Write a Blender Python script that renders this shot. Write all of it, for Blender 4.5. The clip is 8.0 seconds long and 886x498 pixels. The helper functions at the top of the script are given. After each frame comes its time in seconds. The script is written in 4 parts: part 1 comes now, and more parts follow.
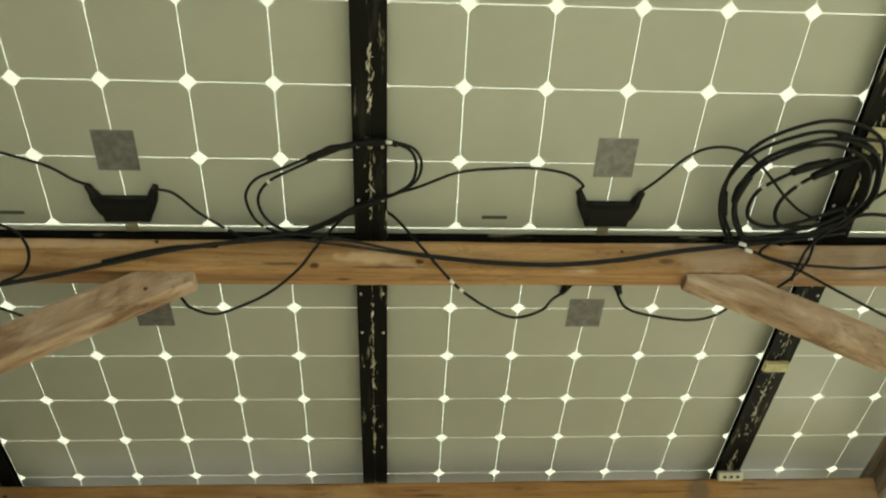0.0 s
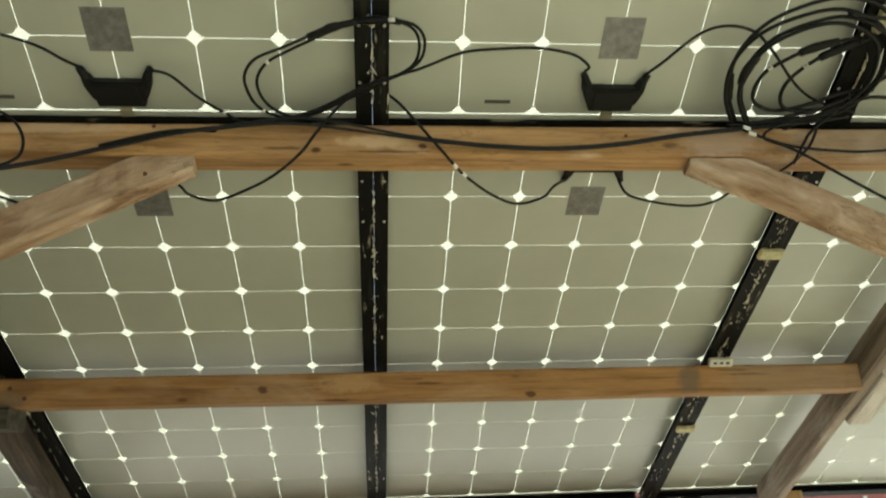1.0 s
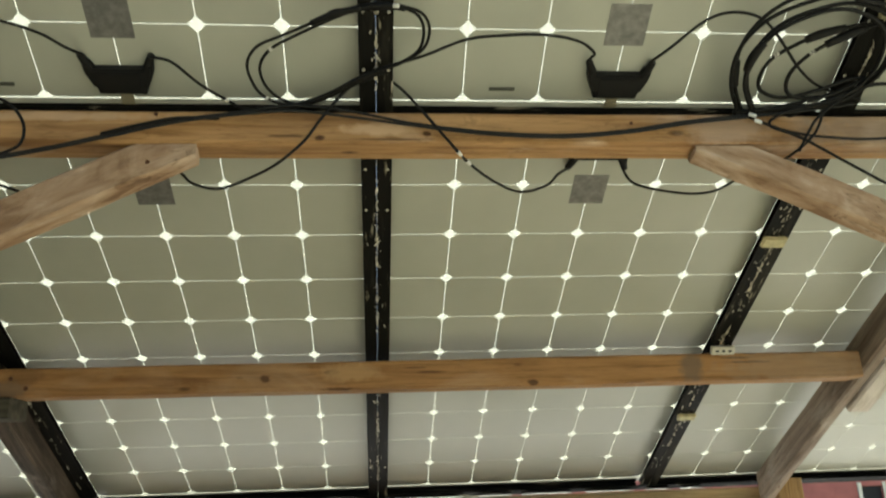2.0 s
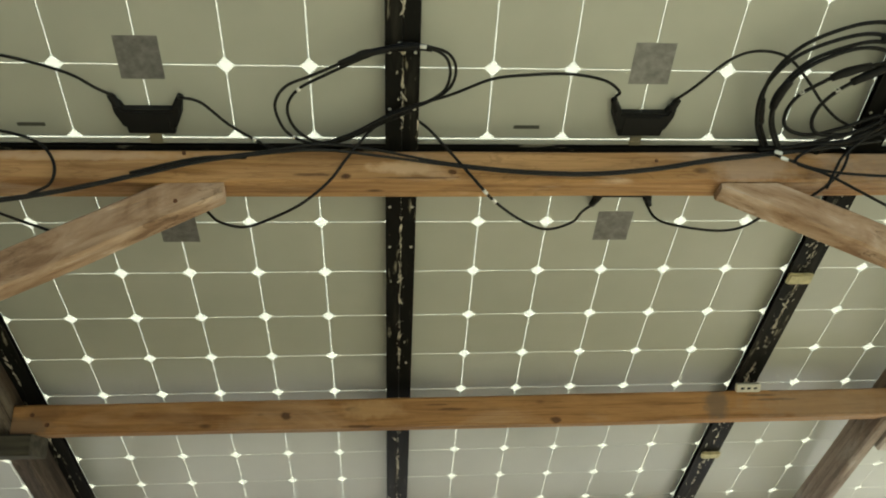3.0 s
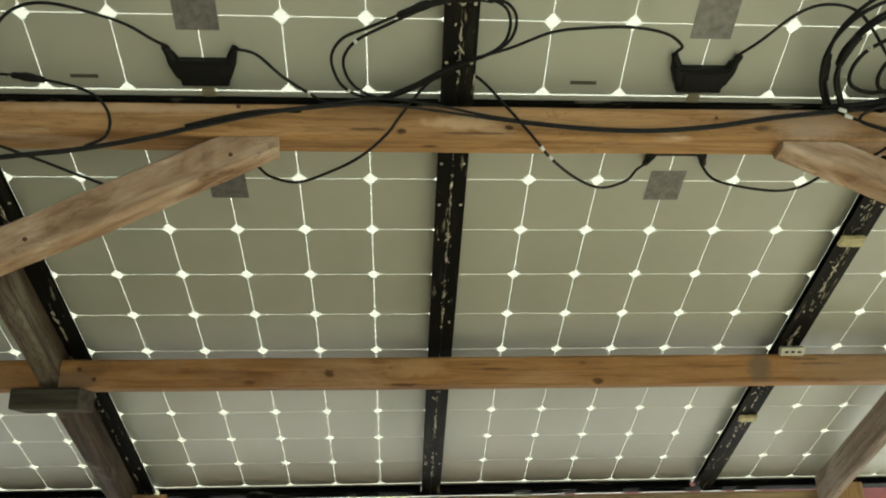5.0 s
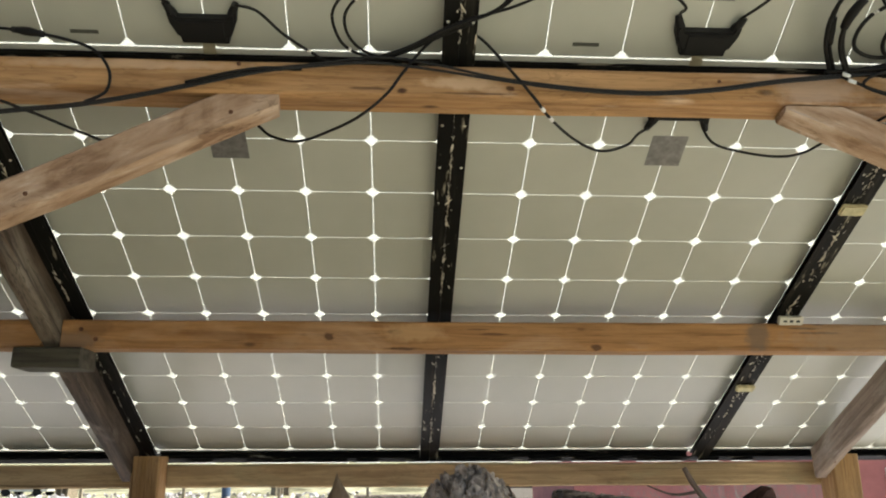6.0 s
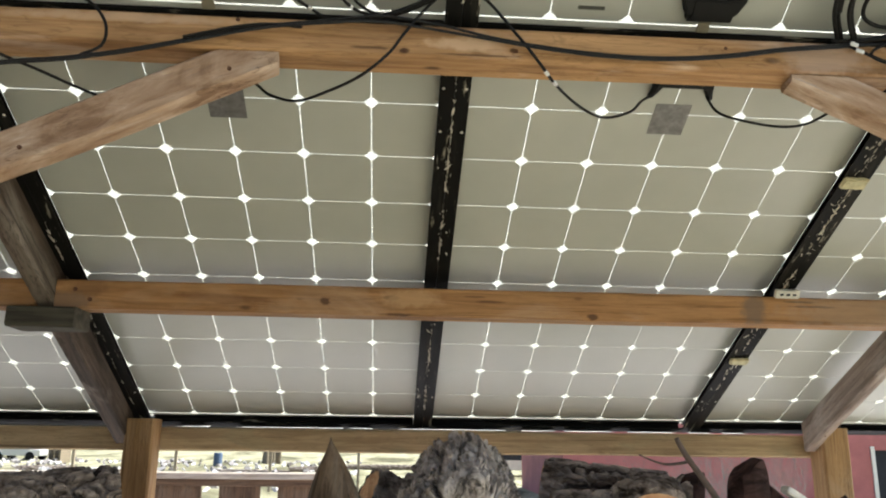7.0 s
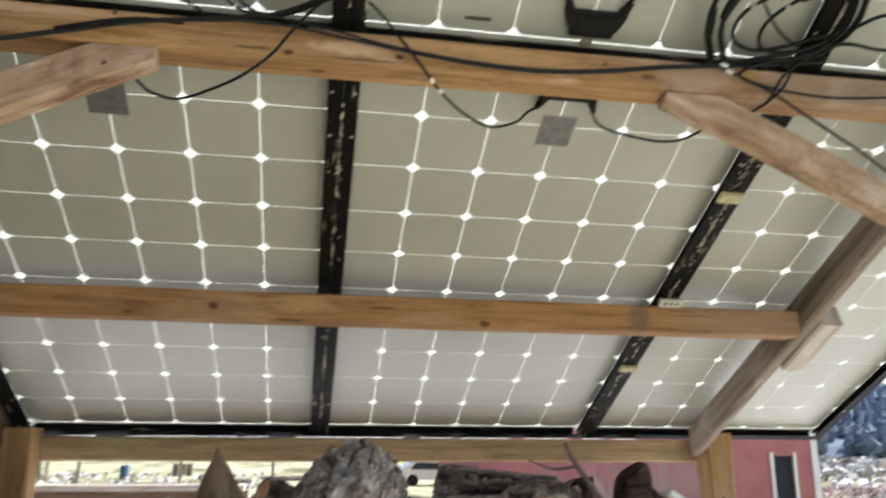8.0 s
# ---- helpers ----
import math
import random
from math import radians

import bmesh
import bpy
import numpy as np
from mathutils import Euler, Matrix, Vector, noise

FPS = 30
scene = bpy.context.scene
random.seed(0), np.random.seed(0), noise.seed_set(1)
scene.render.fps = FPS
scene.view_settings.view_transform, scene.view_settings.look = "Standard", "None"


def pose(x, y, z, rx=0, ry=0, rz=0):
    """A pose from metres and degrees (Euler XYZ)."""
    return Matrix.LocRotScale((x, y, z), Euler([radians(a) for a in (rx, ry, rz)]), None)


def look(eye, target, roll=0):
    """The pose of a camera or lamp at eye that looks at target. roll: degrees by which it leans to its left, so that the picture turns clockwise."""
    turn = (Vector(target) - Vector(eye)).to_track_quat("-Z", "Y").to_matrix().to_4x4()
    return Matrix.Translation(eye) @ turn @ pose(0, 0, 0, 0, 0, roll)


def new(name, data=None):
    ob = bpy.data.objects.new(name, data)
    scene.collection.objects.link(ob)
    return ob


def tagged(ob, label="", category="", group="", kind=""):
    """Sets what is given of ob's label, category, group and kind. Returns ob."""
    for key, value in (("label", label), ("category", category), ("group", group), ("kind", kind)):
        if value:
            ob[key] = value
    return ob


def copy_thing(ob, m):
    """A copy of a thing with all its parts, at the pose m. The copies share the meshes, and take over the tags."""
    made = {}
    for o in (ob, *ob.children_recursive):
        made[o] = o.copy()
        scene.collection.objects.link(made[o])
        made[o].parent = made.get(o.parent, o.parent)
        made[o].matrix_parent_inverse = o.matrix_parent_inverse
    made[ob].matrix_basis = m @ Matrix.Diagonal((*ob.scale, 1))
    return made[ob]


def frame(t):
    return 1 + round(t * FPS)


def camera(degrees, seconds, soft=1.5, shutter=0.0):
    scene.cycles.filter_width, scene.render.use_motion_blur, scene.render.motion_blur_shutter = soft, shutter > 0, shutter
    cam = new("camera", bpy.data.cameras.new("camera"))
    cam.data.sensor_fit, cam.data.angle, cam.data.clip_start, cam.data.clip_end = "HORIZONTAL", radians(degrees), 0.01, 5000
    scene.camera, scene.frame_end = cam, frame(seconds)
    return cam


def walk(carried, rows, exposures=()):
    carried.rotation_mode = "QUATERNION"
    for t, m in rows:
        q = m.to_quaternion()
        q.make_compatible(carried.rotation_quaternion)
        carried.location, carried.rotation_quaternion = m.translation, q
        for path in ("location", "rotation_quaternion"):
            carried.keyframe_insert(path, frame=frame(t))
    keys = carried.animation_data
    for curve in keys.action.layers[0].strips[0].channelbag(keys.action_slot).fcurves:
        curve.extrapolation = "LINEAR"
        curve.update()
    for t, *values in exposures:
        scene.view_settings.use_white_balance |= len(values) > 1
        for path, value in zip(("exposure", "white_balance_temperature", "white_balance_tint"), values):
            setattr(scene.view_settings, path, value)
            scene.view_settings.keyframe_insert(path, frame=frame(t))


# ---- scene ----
# ------------------------------------------------------------ camera and walk
cam = camera(60.08, 8.0, soft=2.0, shutter=0.4)
walk(cam, [
    (0.0, pose(0.0514, -1.4956, 1.5467, 114.581, 1.065, -3.398)),
    (0.5, pose(0.0325, -1.4811, 1.5233, 111.426, 1.437, -3.949)),
    (1.0, pose(0.0098, -1.4640, 1.4936, 108.199, 1.837, -4.496)),
    (1.5, pose(-0.0011, -1.4643, 1.4865, 105.793, 1.956, -4.787)),
    (2.0, pose(-0.0071, -1.4559, 1.4951, 107.365, 2.023, -4.765)),
    (2.2, pose(-0.0085, -1.4555, 1.4980, 108.795, 1.877, -4.690)),
    (3.3, pose(-0.0491, -1.4543, 1.5152, 109.645, 1.726, -3.577)),
    (3.5, pose(-0.0579, -1.4481, 1.5124, 109.434, 1.581, -3.241)),
    (4.0, pose(-0.0870, -1.4526, 1.5020, 109.012, 1.329, -2.597)),
    (4.5, pose(-0.1054, -1.4498, 1.4957, 108.480, 1.142, -2.623)),
    (4.7, pose(-0.1215, -1.4404, 1.5043, 107.899, 1.243, -3.094)),
    (5.8, pose(-0.1104, -1.4243, 1.4735, 105.832, 0.365, -3.146)),
    (6.0, pose(-0.1108, -1.4240, 1.4683, 105.468, 0.232, -3.223)),
    (6.5, pose(-0.1187, -1.4163, 1.4594, 104.482, -0.254, -3.682)),
    (7.0, pose(-0.1191, -1.4068, 1.4529, 103.501, -0.734, -3.910)),
    (7.5, pose(-0.1100, -1.3963, 1.4478, 102.461, -0.892, -5.032)),
    (7.6, pose(-0.0963, -1.3994, 1.4479, 102.256, -0.910, -5.548)),
    (7.9, pose(-0.0616, -1.4083, 1.4486, 103.270, -0.408, -8.562)),
    (8.0, pose(-0.0427, -1.4154, 1.4456, 104.228, -0.293, -9.787)),
], exposures=[
    (0.0, 0.93, 6650, -15), (2.0, 0.92, 6350, -8), (4.7, 0.87, 6350, -12), (6.0, 1.06, 6150, 3), (8.0, 1.18, 5800, 4)])

# ------------------------------------------------------------ light
SUN_ELEV, SUN_AZ = 42.0, 76.0      # degrees; azimuth from +y towards +x
world = bpy.data.worlds.new("sky")
scene.world = world
world.use_nodes = True
wn = world.node_tree.nodes
sky = wn.new("ShaderNodeTexSky")
sky.sky_type = "NISHITA"
sky.sun_disc = False
sky.sun_elevation = radians(SUN_ELEV)
sky.sun_rotation = radians(SUN_AZ)
sky.air_density, sky.dust_density = 0.8, 6.0
wn["Background"].inputs["Strength"].default_value = 0.13
world.node_tree.links.new(sky.outputs[0], wn["Background"].inputs[0])
sun_dir = Vector((math.sin(radians(SUN_AZ)) * math.cos(radians(SUN_ELEV)),
                  math.cos(radians(SUN_AZ)) * math.cos(radians(SUN_ELEV)), math.sin(radians(SUN_ELEV))))
sun = new("sun", bpy.data.lights.new("sun", "SUN"))
sun.data.energy, sun.data.angle, sun.data.color = 3.6, radians(0.6), (1.0, 0.95, 0.86)
sun.matrix_world = look(sun_dir * 30, (0, 0, 0))


# ------------------------------------------------------------ materials
def mat(name, rough=0.7, metal=0.0, spec=0.5):
    m = bpy.data.materials.new(name)
    m.use_nodes = True
    b = m.node_tree.nodes["Principled BSDF"]
    b.inputs["Roughness"].default_value = rough
    b.inputs["Metallic"].default_value = metal
    b.inputs["Specular IOR Level"].default_value = spec
    return m, m.node_tree.nodes, m.node_tree.links, b


def noise_tex(n, l, src, scale, stretch=(1, 1, 1), detail=4.0, rough=0.55, distortion=0.0):
    mp = n.new("ShaderNodeMapping")
    mp.inputs["Scale"].default_value = stretch
    l.new(src, mp.inputs["Vector"])
    t = n.new("ShaderNodeTexNoise")
    t.inputs["Scale"].default_value = scale
    t.inputs["Detail"].default_value = detail
    t.inputs["Roughness"].default_value = rough
    t.inputs["Distortion"].default_value = distortion
    l.new(mp.outputs[0], t.inputs["Vector"])
    return t.outputs["Fac"]


def ramp(n, l, fac, stops):
    r = n.new("ShaderNodeValToRGB")
    e = r.color_ramp.elements
    while len(e) < len(stops):
        e.new(0.5)
    for k, (p, c) in enumerate(stops):
        e[k].position, e[k].color = p, (*c, 1) if len(c) == 3 else c
    l.new(fac, r.inputs[0])
    return r.outputs[0]


def mix(n, l, fac, a, b, mode="MIX"):
    m = n.new("ShaderNodeMix")
    m.data_type, m.blend_type = "RGBA", mode
    for sock, v in ((m.inputs[0], fac), (m.inputs[6], a), (m.inputs[7], b)):
        if isinstance(v, (int, float)):
            sock.default_value = v
        elif isinstance(v, tuple):
            sock.default_value = (*v, 1)
        else:
            l.new(v, sock)
    return m.outputs[2]


def bump(n, l, b, height, strength=0.3, dist=0.004):
    u = n.new("ShaderNodeBump")
    u.inputs["Strength"].default_value, u.inputs["Distance"].default_value = strength, dist
    l.new(height, u.inputs["Height"])
    l.new(u.outputs[0], b.inputs["Normal"])


def coords(n, offset=True):
    """Object coordinates, moved by a random amount for each object."""
    tc = n.new("ShaderNodeTexCoord")
    if not offset:
        return tc.outputs["Object"]
    oi = n.new("ShaderNodeObjectInfo")
    mul = n.new("ShaderNodeMath")
    mul.operation = "MULTIPLY"
    mul.inputs[1].default_value = 37.0
    add = n.new("ShaderNodeVectorMath")
    t = n.id_data
    t.links.new(oi.outputs["Random"], mul.inputs[0])
    t.links.new(tc.outputs["Object"], add.inputs[0])
    t.links.new(mul.outputs[0], add.inputs[1])
    return add.outputs[0]


def wood(name, pale, mid, dark, rough=0.75, weather=(0.30, 0.27, 0.23), weathered=0.3, upright=False, relief=0.45, cracks=0.30, stains=0.5, marks=()):
    m, n, l, b = mat(name, rough, spec=0.3)
    co = coords(n)

    def ax(a, c):
        return (c, c, a) if upright else (a, c, c)

    big = noise_tex(n, l, co, 1.0, ax(1.2, 9), 3, 0.5, 0.6)
    grain = noise_tex(n, l, co, 1.0, ax(5, 150), 5, 0.65, 0.4)
    rings = noise_tex(n, l, co, 1.0, ax(2.0, 38), 3, 0.5, 1.2)
    col = ramp(n, l, big, [(0.3, dark), (0.5, mid), (0.68, pale)])
    col = mix(n, l, 0.55, col, ramp(n, l, rings, [(0.35, dark), (0.55, pale)]))
    col = mix(n, l, 0.25, col, ramp(n, l, grain, [(0.35, (0.25, 0.25, 0.25)), (0.65, (1, 1, 1))]), "MULTIPLY")
    patch = noise_tex(n, l, co, 1.0, ax(2.5, 7), 5, 0.6, 0.8)
    wr = ramp(n, l, patch, [(0.52, (0, 0, 0)), (0.66, (weathered,) * 3)])
    col = mix(n, l, wr, col, weather)
    blot = noise_tex(n, l, co, 1.0, ax(1.7, 11), 5, 0.6, 1.0)
    col = mix(n, l, stains, col, ramp(n, l, blot, [(0.36, (0.30, 0.24, 0.19)), (0.52, (1, 1, 1))]), "MULTIPLY")
    vo = n.new("ShaderNodeTexVoronoi")
    mp = n.new("ShaderNodeMapping")
    mp.inputs["Scale"].default_value = ax(4.2, 11)
    l.new(co, mp.inputs["Vector"])
    l.new(mp.outputs[0], vo.inputs["Vector"])
    vo.inputs["Scale"].default_value = 1.0
    kn = ramp(n, l, vo.outputs["Distance"], [(0.07, (1, 1, 1)), (0.115, (0, 0, 0))])
    col = mix(n, l, kn, col, tuple(c * 0.35 for c in dark))
    streak = noise_tex(n, l, co, 1.0, ax(1.6, 60), 4, 0.55, 1.5)
    col = mix(n, l, ramp(n, l, streak, [(0.60, (0, 0, 0)), (0.70, (0.75,) * 3)]), col, tuple(c * 0.45 for c in dark))
    torn = noise_tex(n, l, co, 1.0, ax(4.5, 34), 3, 0.5, 2.2)
    line = ramp(n, l, torn, [(0.470, (0, 0, 0)), (0.500, (cracks,) * 3), (0.530, (0, 0, 0))])
    col = mix(n, l, line, col, tuple(c * 0.4 for c in dark))
    for place, size, tint, strength in marks:
        col = wood_mark(n, l, col, place, size, tint, strength)
    l.new(col, b.inputs["Base Color"])
    bump(n, l, b, mix(n, l, 0.5, grain, streak), relief, 0.003)
    return m


def wood_mark(n, l, col, place, size, tint, strength):
    """A knot, stain or bleached patch of an uneven round shape at one place of the timber."""
    tc = n.new("ShaderNodeTexCoord")
    wob = n.new("ShaderNodeTexNoise")
    wob.inputs["Scale"].default_value, wob.inputs["Detail"].default_value = 45.0, 3.0
    l.new(tc.outputs["Object"], wob.inputs["Vector"])
    mp = n.new("ShaderNodeMapping")
    mp.vector_type = "TEXTURE"
    mp.inputs["Location"].default_value = place
    mp.inputs["Scale"].default_value = size
    l.new(tc.outputs["Object"], mp.inputs["Vector"])
    add = n.new("ShaderNodeVectorMath")
    l.new(mp.outputs[0], add.inputs[0])
    sub = n.new("ShaderNodeVectorMath")
    sub.operation = "SUBTRACT"
    sub.inputs[1].default_value = (0.5, 0.5, 0.5)
    l.new(wob.outputs["Color"], sub.inputs[0])
    l.new(sub.outputs[0], add.inputs[1])
    ln = n.new("ShaderNodeVectorMath")
    ln.operation = "LENGTH"
    l.new(add.outputs[0], ln.inputs[0])
    return mix(n, l, ramp(n, l, ln.outputs["Value"], [(0.55, (strength,) * 3), (1.0, (0, 0, 0))]), col, tint)


PINE = ((0.47, 0.260, 0.105), (0.365, 0.190, 0.070), (0.205, 0.098, 0.035))
KNOT, PALE_TEAR, DULL_BROWN = (0.075, 0.036, 0.018), (0.66, 0.47, 0.30), (0.15, 0.115, 0.085)
WOOD_BEAM = wood("beam_wood", *PINE, weather=(0.56, 0.41, 0.28), weathered=0.6, stains=0.35, cracks=0.2)
WOOD_RIDGE = wood("ridge_wood", (0.57, 0.350, 0.165), (0.47, 0.268, 0.112), (0.29, 0.150, 0.060), weather=(0.64, 0.48, 0.34), weathered=0.85, stains=0.4, cracks=0.35, marks=(
    ((3.905, -0.039, -0.004), (0.085, 0.03, 0.017), PALE_TEAR, 0.85), ((3.79, -0.039, -0.024), (0.012, 0.02, 0.008), KNOT, 0.9),
    ((4.00, -0.039, -0.013), (0.009, 0.02, 0.007), KNOT, 0.9), ((3.72, -0.039, -0.020), (0.05, 0.02, 0.004), KNOT, 0.7),
    ((3.93, -0.039, -0.026), (0.09, 0.02, 0.003), KNOT, 0.7), ((4.62, -0.039, 0.0), (0.11, 0.06, 0.05), (0.50, 0.38, 0.29), 0.6),
    ((5.0, -0.039, 0.0), (0.25, 0.08, 0.06), (0.30, 0.23, 0.17), 0.6), ((3.25, -0.039, 0.02), (0.25, 0.03, 0.012), (0.55, 0.40, 0.27), 0.6)))
WOOD_MIDDLE = wood("middle_wood", *PINE, weather=(0.50, 0.35, 0.22), weathered=0.45, stains=0.3, cracks=0.15, marks=(
    ((0.701, -0.044, -0.004), (0.017, 0.03, 0.013), KNOT, 0.85), ((0.715, -0.044, -0.002), (0.006, 0.03, 0.005), (0.30, 0.17, 0.08), 0.9),
    ((0.08, -0.044, 0.015), (0.06, 0.03, 0.03), (0.16, 0.085, 0.035), 0.6), ((0.03, -0.044, -0.02), (0.09, 0.06, 0.03), DULL_BROWN, 0.6),
    ((0.93, -0.044, 0.008), (0.10, 0.05, 0.028), (0.52, 0.33, 0.16), 0.6), ((0.90, -0.044, -0.036), (0.06, 0.02, 0.005), KNOT, 0.85),
    ((1.145, -0.044, 0.004), (0.05, 0.02, 0.004), KNOT, 0.7), ((1.105, -0.044, 0.017), (0.035, 0.02, 0.003), KNOT, 0.6),
    ((1.425, -0.044, -0.030), (0.018, 0.03, 0.010), KNOT, 0.85), ((1.88, -0.044, 0.0), (0.040, 0.06, 0.06), DULL_BROWN, 0.7),
    ((2.055, -0.044, 0.012), (0.10, 0.02, 0.004), KNOT, 0.8), ((2.015, -0.044, 0.024), (0.06, 0.02, 0.003), KNOT, 0.8),
    ((2.205, -0.044, 0.0), (0.28, 0.10, 0.06), (0.34, 0.25, 0.17), 0.5)))
WOOD_POST = wood("post_wood", (0.46, 0.29, 0.13), (0.39, 0.235, 0.10), (0.27, 0.155, 0.065), weather=(0.40, 0.31, 0.20), weathered=0.5, stains=0.45)
WOOD_CLEAT = wood("cleat_wood", (0.56, 0.50, 0.44), (0.46, 0.40, 0.34), (0.28, 0.23, 0.19), weather=(0.58, 0.54, 0.50), weathered=0.9, relief=0.8)
WOOD_EAVE = wood("mossy_eave_wood", (0.62, 0.475, 0.275), (0.54, 0.40, 0.22), (0.38, 0.27, 0.14), weather=(0.36, 0.33, 0.20), weathered=0.6, stains=0.4)
# woods of the left cleat and rafter, weathered, with the left side's shade in their colour
WOOD_OLD = wood("dim_old_wood", (0.11, 0.10, 0.07), (0.075, 0.07, 0.05), (0.035, 0.032, 0.024), weather=(0.10, 0.11, 0.07), weathered=0.8)
WOOD_RAFTER_DIM = wood("rafter_wood", (0.135, 0.100, 0.070), (0.090, 0.065, 0.045), (0.035, 0.025, 0.017), weather=(0.24, 0.21, 0.17), weathered=0.85, cracks=0.6, stains=0.8)
WOOD_GREYED = wood("greyed_rafter_wood", (0.37, 0.30, 0.245), (0.28, 0.22, 0.175), (0.13, 0.10, 0.078), weather=(0.40, 0.36, 0.32), weathered=0.7, stains=0.6)


def torn_wood():
    """Blotchy tan timber whose surface is torn and gouged."""
    m, n, l, b = mat("torn_brace_wood", 0.85, spec=0.2)
    co = coords(n)
    blotch = noise_tex(n, l, co, 1.0, (7, 16, 16), 6, 0.6, 0.8)
    grain = noise_tex(n, l, co, 1.0, (9, 90, 90), 5, 0.65, 0.8)
    gouge = noise_tex(n, l, co, 1.0, (9, 26, 26), 4, 0.6, 1.6)
    where = noise_tex(n, l, co, 1.0, (4, 9, 9), 3, 0.5)
    col = ramp(n, l, blotch, [(0.34, (0.27, 0.170, 0.103)), (0.44, (0.41, 0.282, 0.185)), (0.56, (0.50, 0.37, 0.262)), (0.68, (0.62, 0.50, 0.40))])
    col = mix(n, l, 0.35, col, ramp(n, l, grain, [(0.35, (0.5, 0.42, 0.36)), (0.6, (1, 1, 1))]), "MULTIPLY")
    thin = ramp(n, l, gouge, [(0.470, (0, 0, 0)), (0.490, (1, 1, 1)), (0.505, (1, 1, 1)), (0.522, (0, 0, 0))])
    mask = mix(n, l, 1.0, thin, ramp(n, l, where, [(0.52, (0, 0, 0)), (0.60, (0.55,) * 3)]), "MULTIPLY")
    col = mix(n, l, mask, col, (0.085, 0.048, 0.028))
    l.new(col, b.inputs["Base Color"])
    bump(n, l, b, mix(n, l, 0.4, gouge, blotch), 1.0, 0.012)
    return m


WOOD_TORN = torn_wood()


def cell_material():
    m, n, l, b = mat("cell_back", 0.4, spec=0.4)
    b.inputs["Coat Weight"].default_value = 0.45
    b.inputs["Coat Roughness"].default_value = 0.60
    b.inputs["Coat IOR"].default_value = 1.75
    co = coords(n)
    fine = noise_tex(n, l, co, 14.0, (1, 1, 1), 5, 0.6)
    oi = n.new("ShaderNodeObjectInfo")
    col = ramp(n, l, oi.outputs["Random"], [(0.0, (0.405, 0.420, 0.370)), (1.0, (0.430, 0.445, 0.394))])
    col = mix(n, l, 0.12, col, ramp(n, l, fine, [(0.3, (0.6, 0.6, 0.6)), (0.7, (1, 1, 1))]), "MULTIPLY")
    l.new(col, b.inputs["Base Color"])
    r = ramp(n, l, fine, [(0.3, (0.28,) * 3), (0.75, (0.42,) * 3)])
    l.new(r, b.inputs["Roughness"])
    return m


def gap_material():
    """Clear back sheet between the cells, which lets the sky through."""
    m = bpy.data.materials.new("clear_backsheet")
    m.use_nodes = True
    n, l = m.node_tree.nodes, m.node_tree.links
    n.remove(n["Principled BSDF"])
    out = n["Material Output"]
    tr = n.new("ShaderNodeBsdfTranslucent")
    tr.inputs[0].default_value = (0.60, 0.59, 0.54, 1)
    clear = n.new("ShaderNodeBsdfTransparent")
    clear.inputs[0].default_value = (0.80, 0.79, 0.74, 1)
    a = n.new("ShaderNodeMixShader")
    a.inputs[0].default_value = 0.3
    l.new(tr.outputs[0], a.inputs[1])
    l.new(clear.outputs[0], a.inputs[2])
    l.new(a.outputs[0], out.inputs["Surface"])
    return m


def black_frame():
    m, n, l, b = mat("black_anodised", 0.4, 0.0, 0.06)
    co = coords(n)
    a = noise_tex(n, l, co, 1.0, (40, 6, 40), 5, 0.6, 0.5)
    s = noise_tex(n, l, co, 60.0, (1, 0.16, 1), 4, 0.7)
    dust = noise_tex(n, l, co, 1.0, (30, 2.2, 30), 5, 0.65, 0.8)
    k = n.new("ShaderNodeMath")
    k.operation = "MULTIPLY"
    l.new(a, k.inputs[0])
    l.new(s, k.inputs[1])
    col = mix(n, l, ramp(n, l, dust, [(0.54, (0, 0, 0)), (0.76, (0.30,) * 3)]), (0.009, 0.0088, 0.008), (0.115, 0.105, 0.085))
    col = mix(n, l, ramp(n, l, k.outputs[0], [(0.335, (0, 0, 0)), (0.40, (0.75,) * 3)]), col, (0.36, 0.33, 0.25))
    l.new(col, b.inputs["Base Color"])
    l.new(ramp(n, l, dust, [(0.35, (0.30,) * 3), (0.65, (0.60,) * 3)]), b.inputs["Roughness"])
    return m


def plain(name, col, rough=0.6, metal=0.0, var=0.25, scale=8.0, spec=0.5, bmp=0.15):
    m, n, l, b = mat(name, rough, metal, spec)
    co = coords(n)
    f1 = noise_tex(n, l, co, scale, (1, 1, 1), 5, 0.6)
    f2 = noise_tex(n, l, co, scale * 9, (1, 1, 1), 4, 0.6)
    lo, hi = tuple(c * (1 - var) for c in col), tuple(min(1, c * (1 + var)) for c in col)
    c1 = ramp(n, l, f1, [(0.3, lo), (0.7, hi)])
    c1 = mix(n, l, var * 0.6, c1, ramp(n, l, f2, [(0.3, (0.4,) * 3), (0.7, (1, 1, 1))]), "MULTIPLY")
    l.new(c1, b.inputs["Base Color"])
    bump(n, l, b, f2, bmp, 0.002)
    return m


CELL, GAP, FRAME = cell_material(), gap_material(), black_frame()
PLASTIC = plain("black_plastic", (0.011, 0.011, 0.011), 0.5, spec=0.16)
LABEL = plain("silver_label", (0.20, 0.20, 0.20), 0.35, 0.3, 0.3, 60)
BARCODE = plain("dull_label", (0.075, 0.078, 0.065), 0.6)


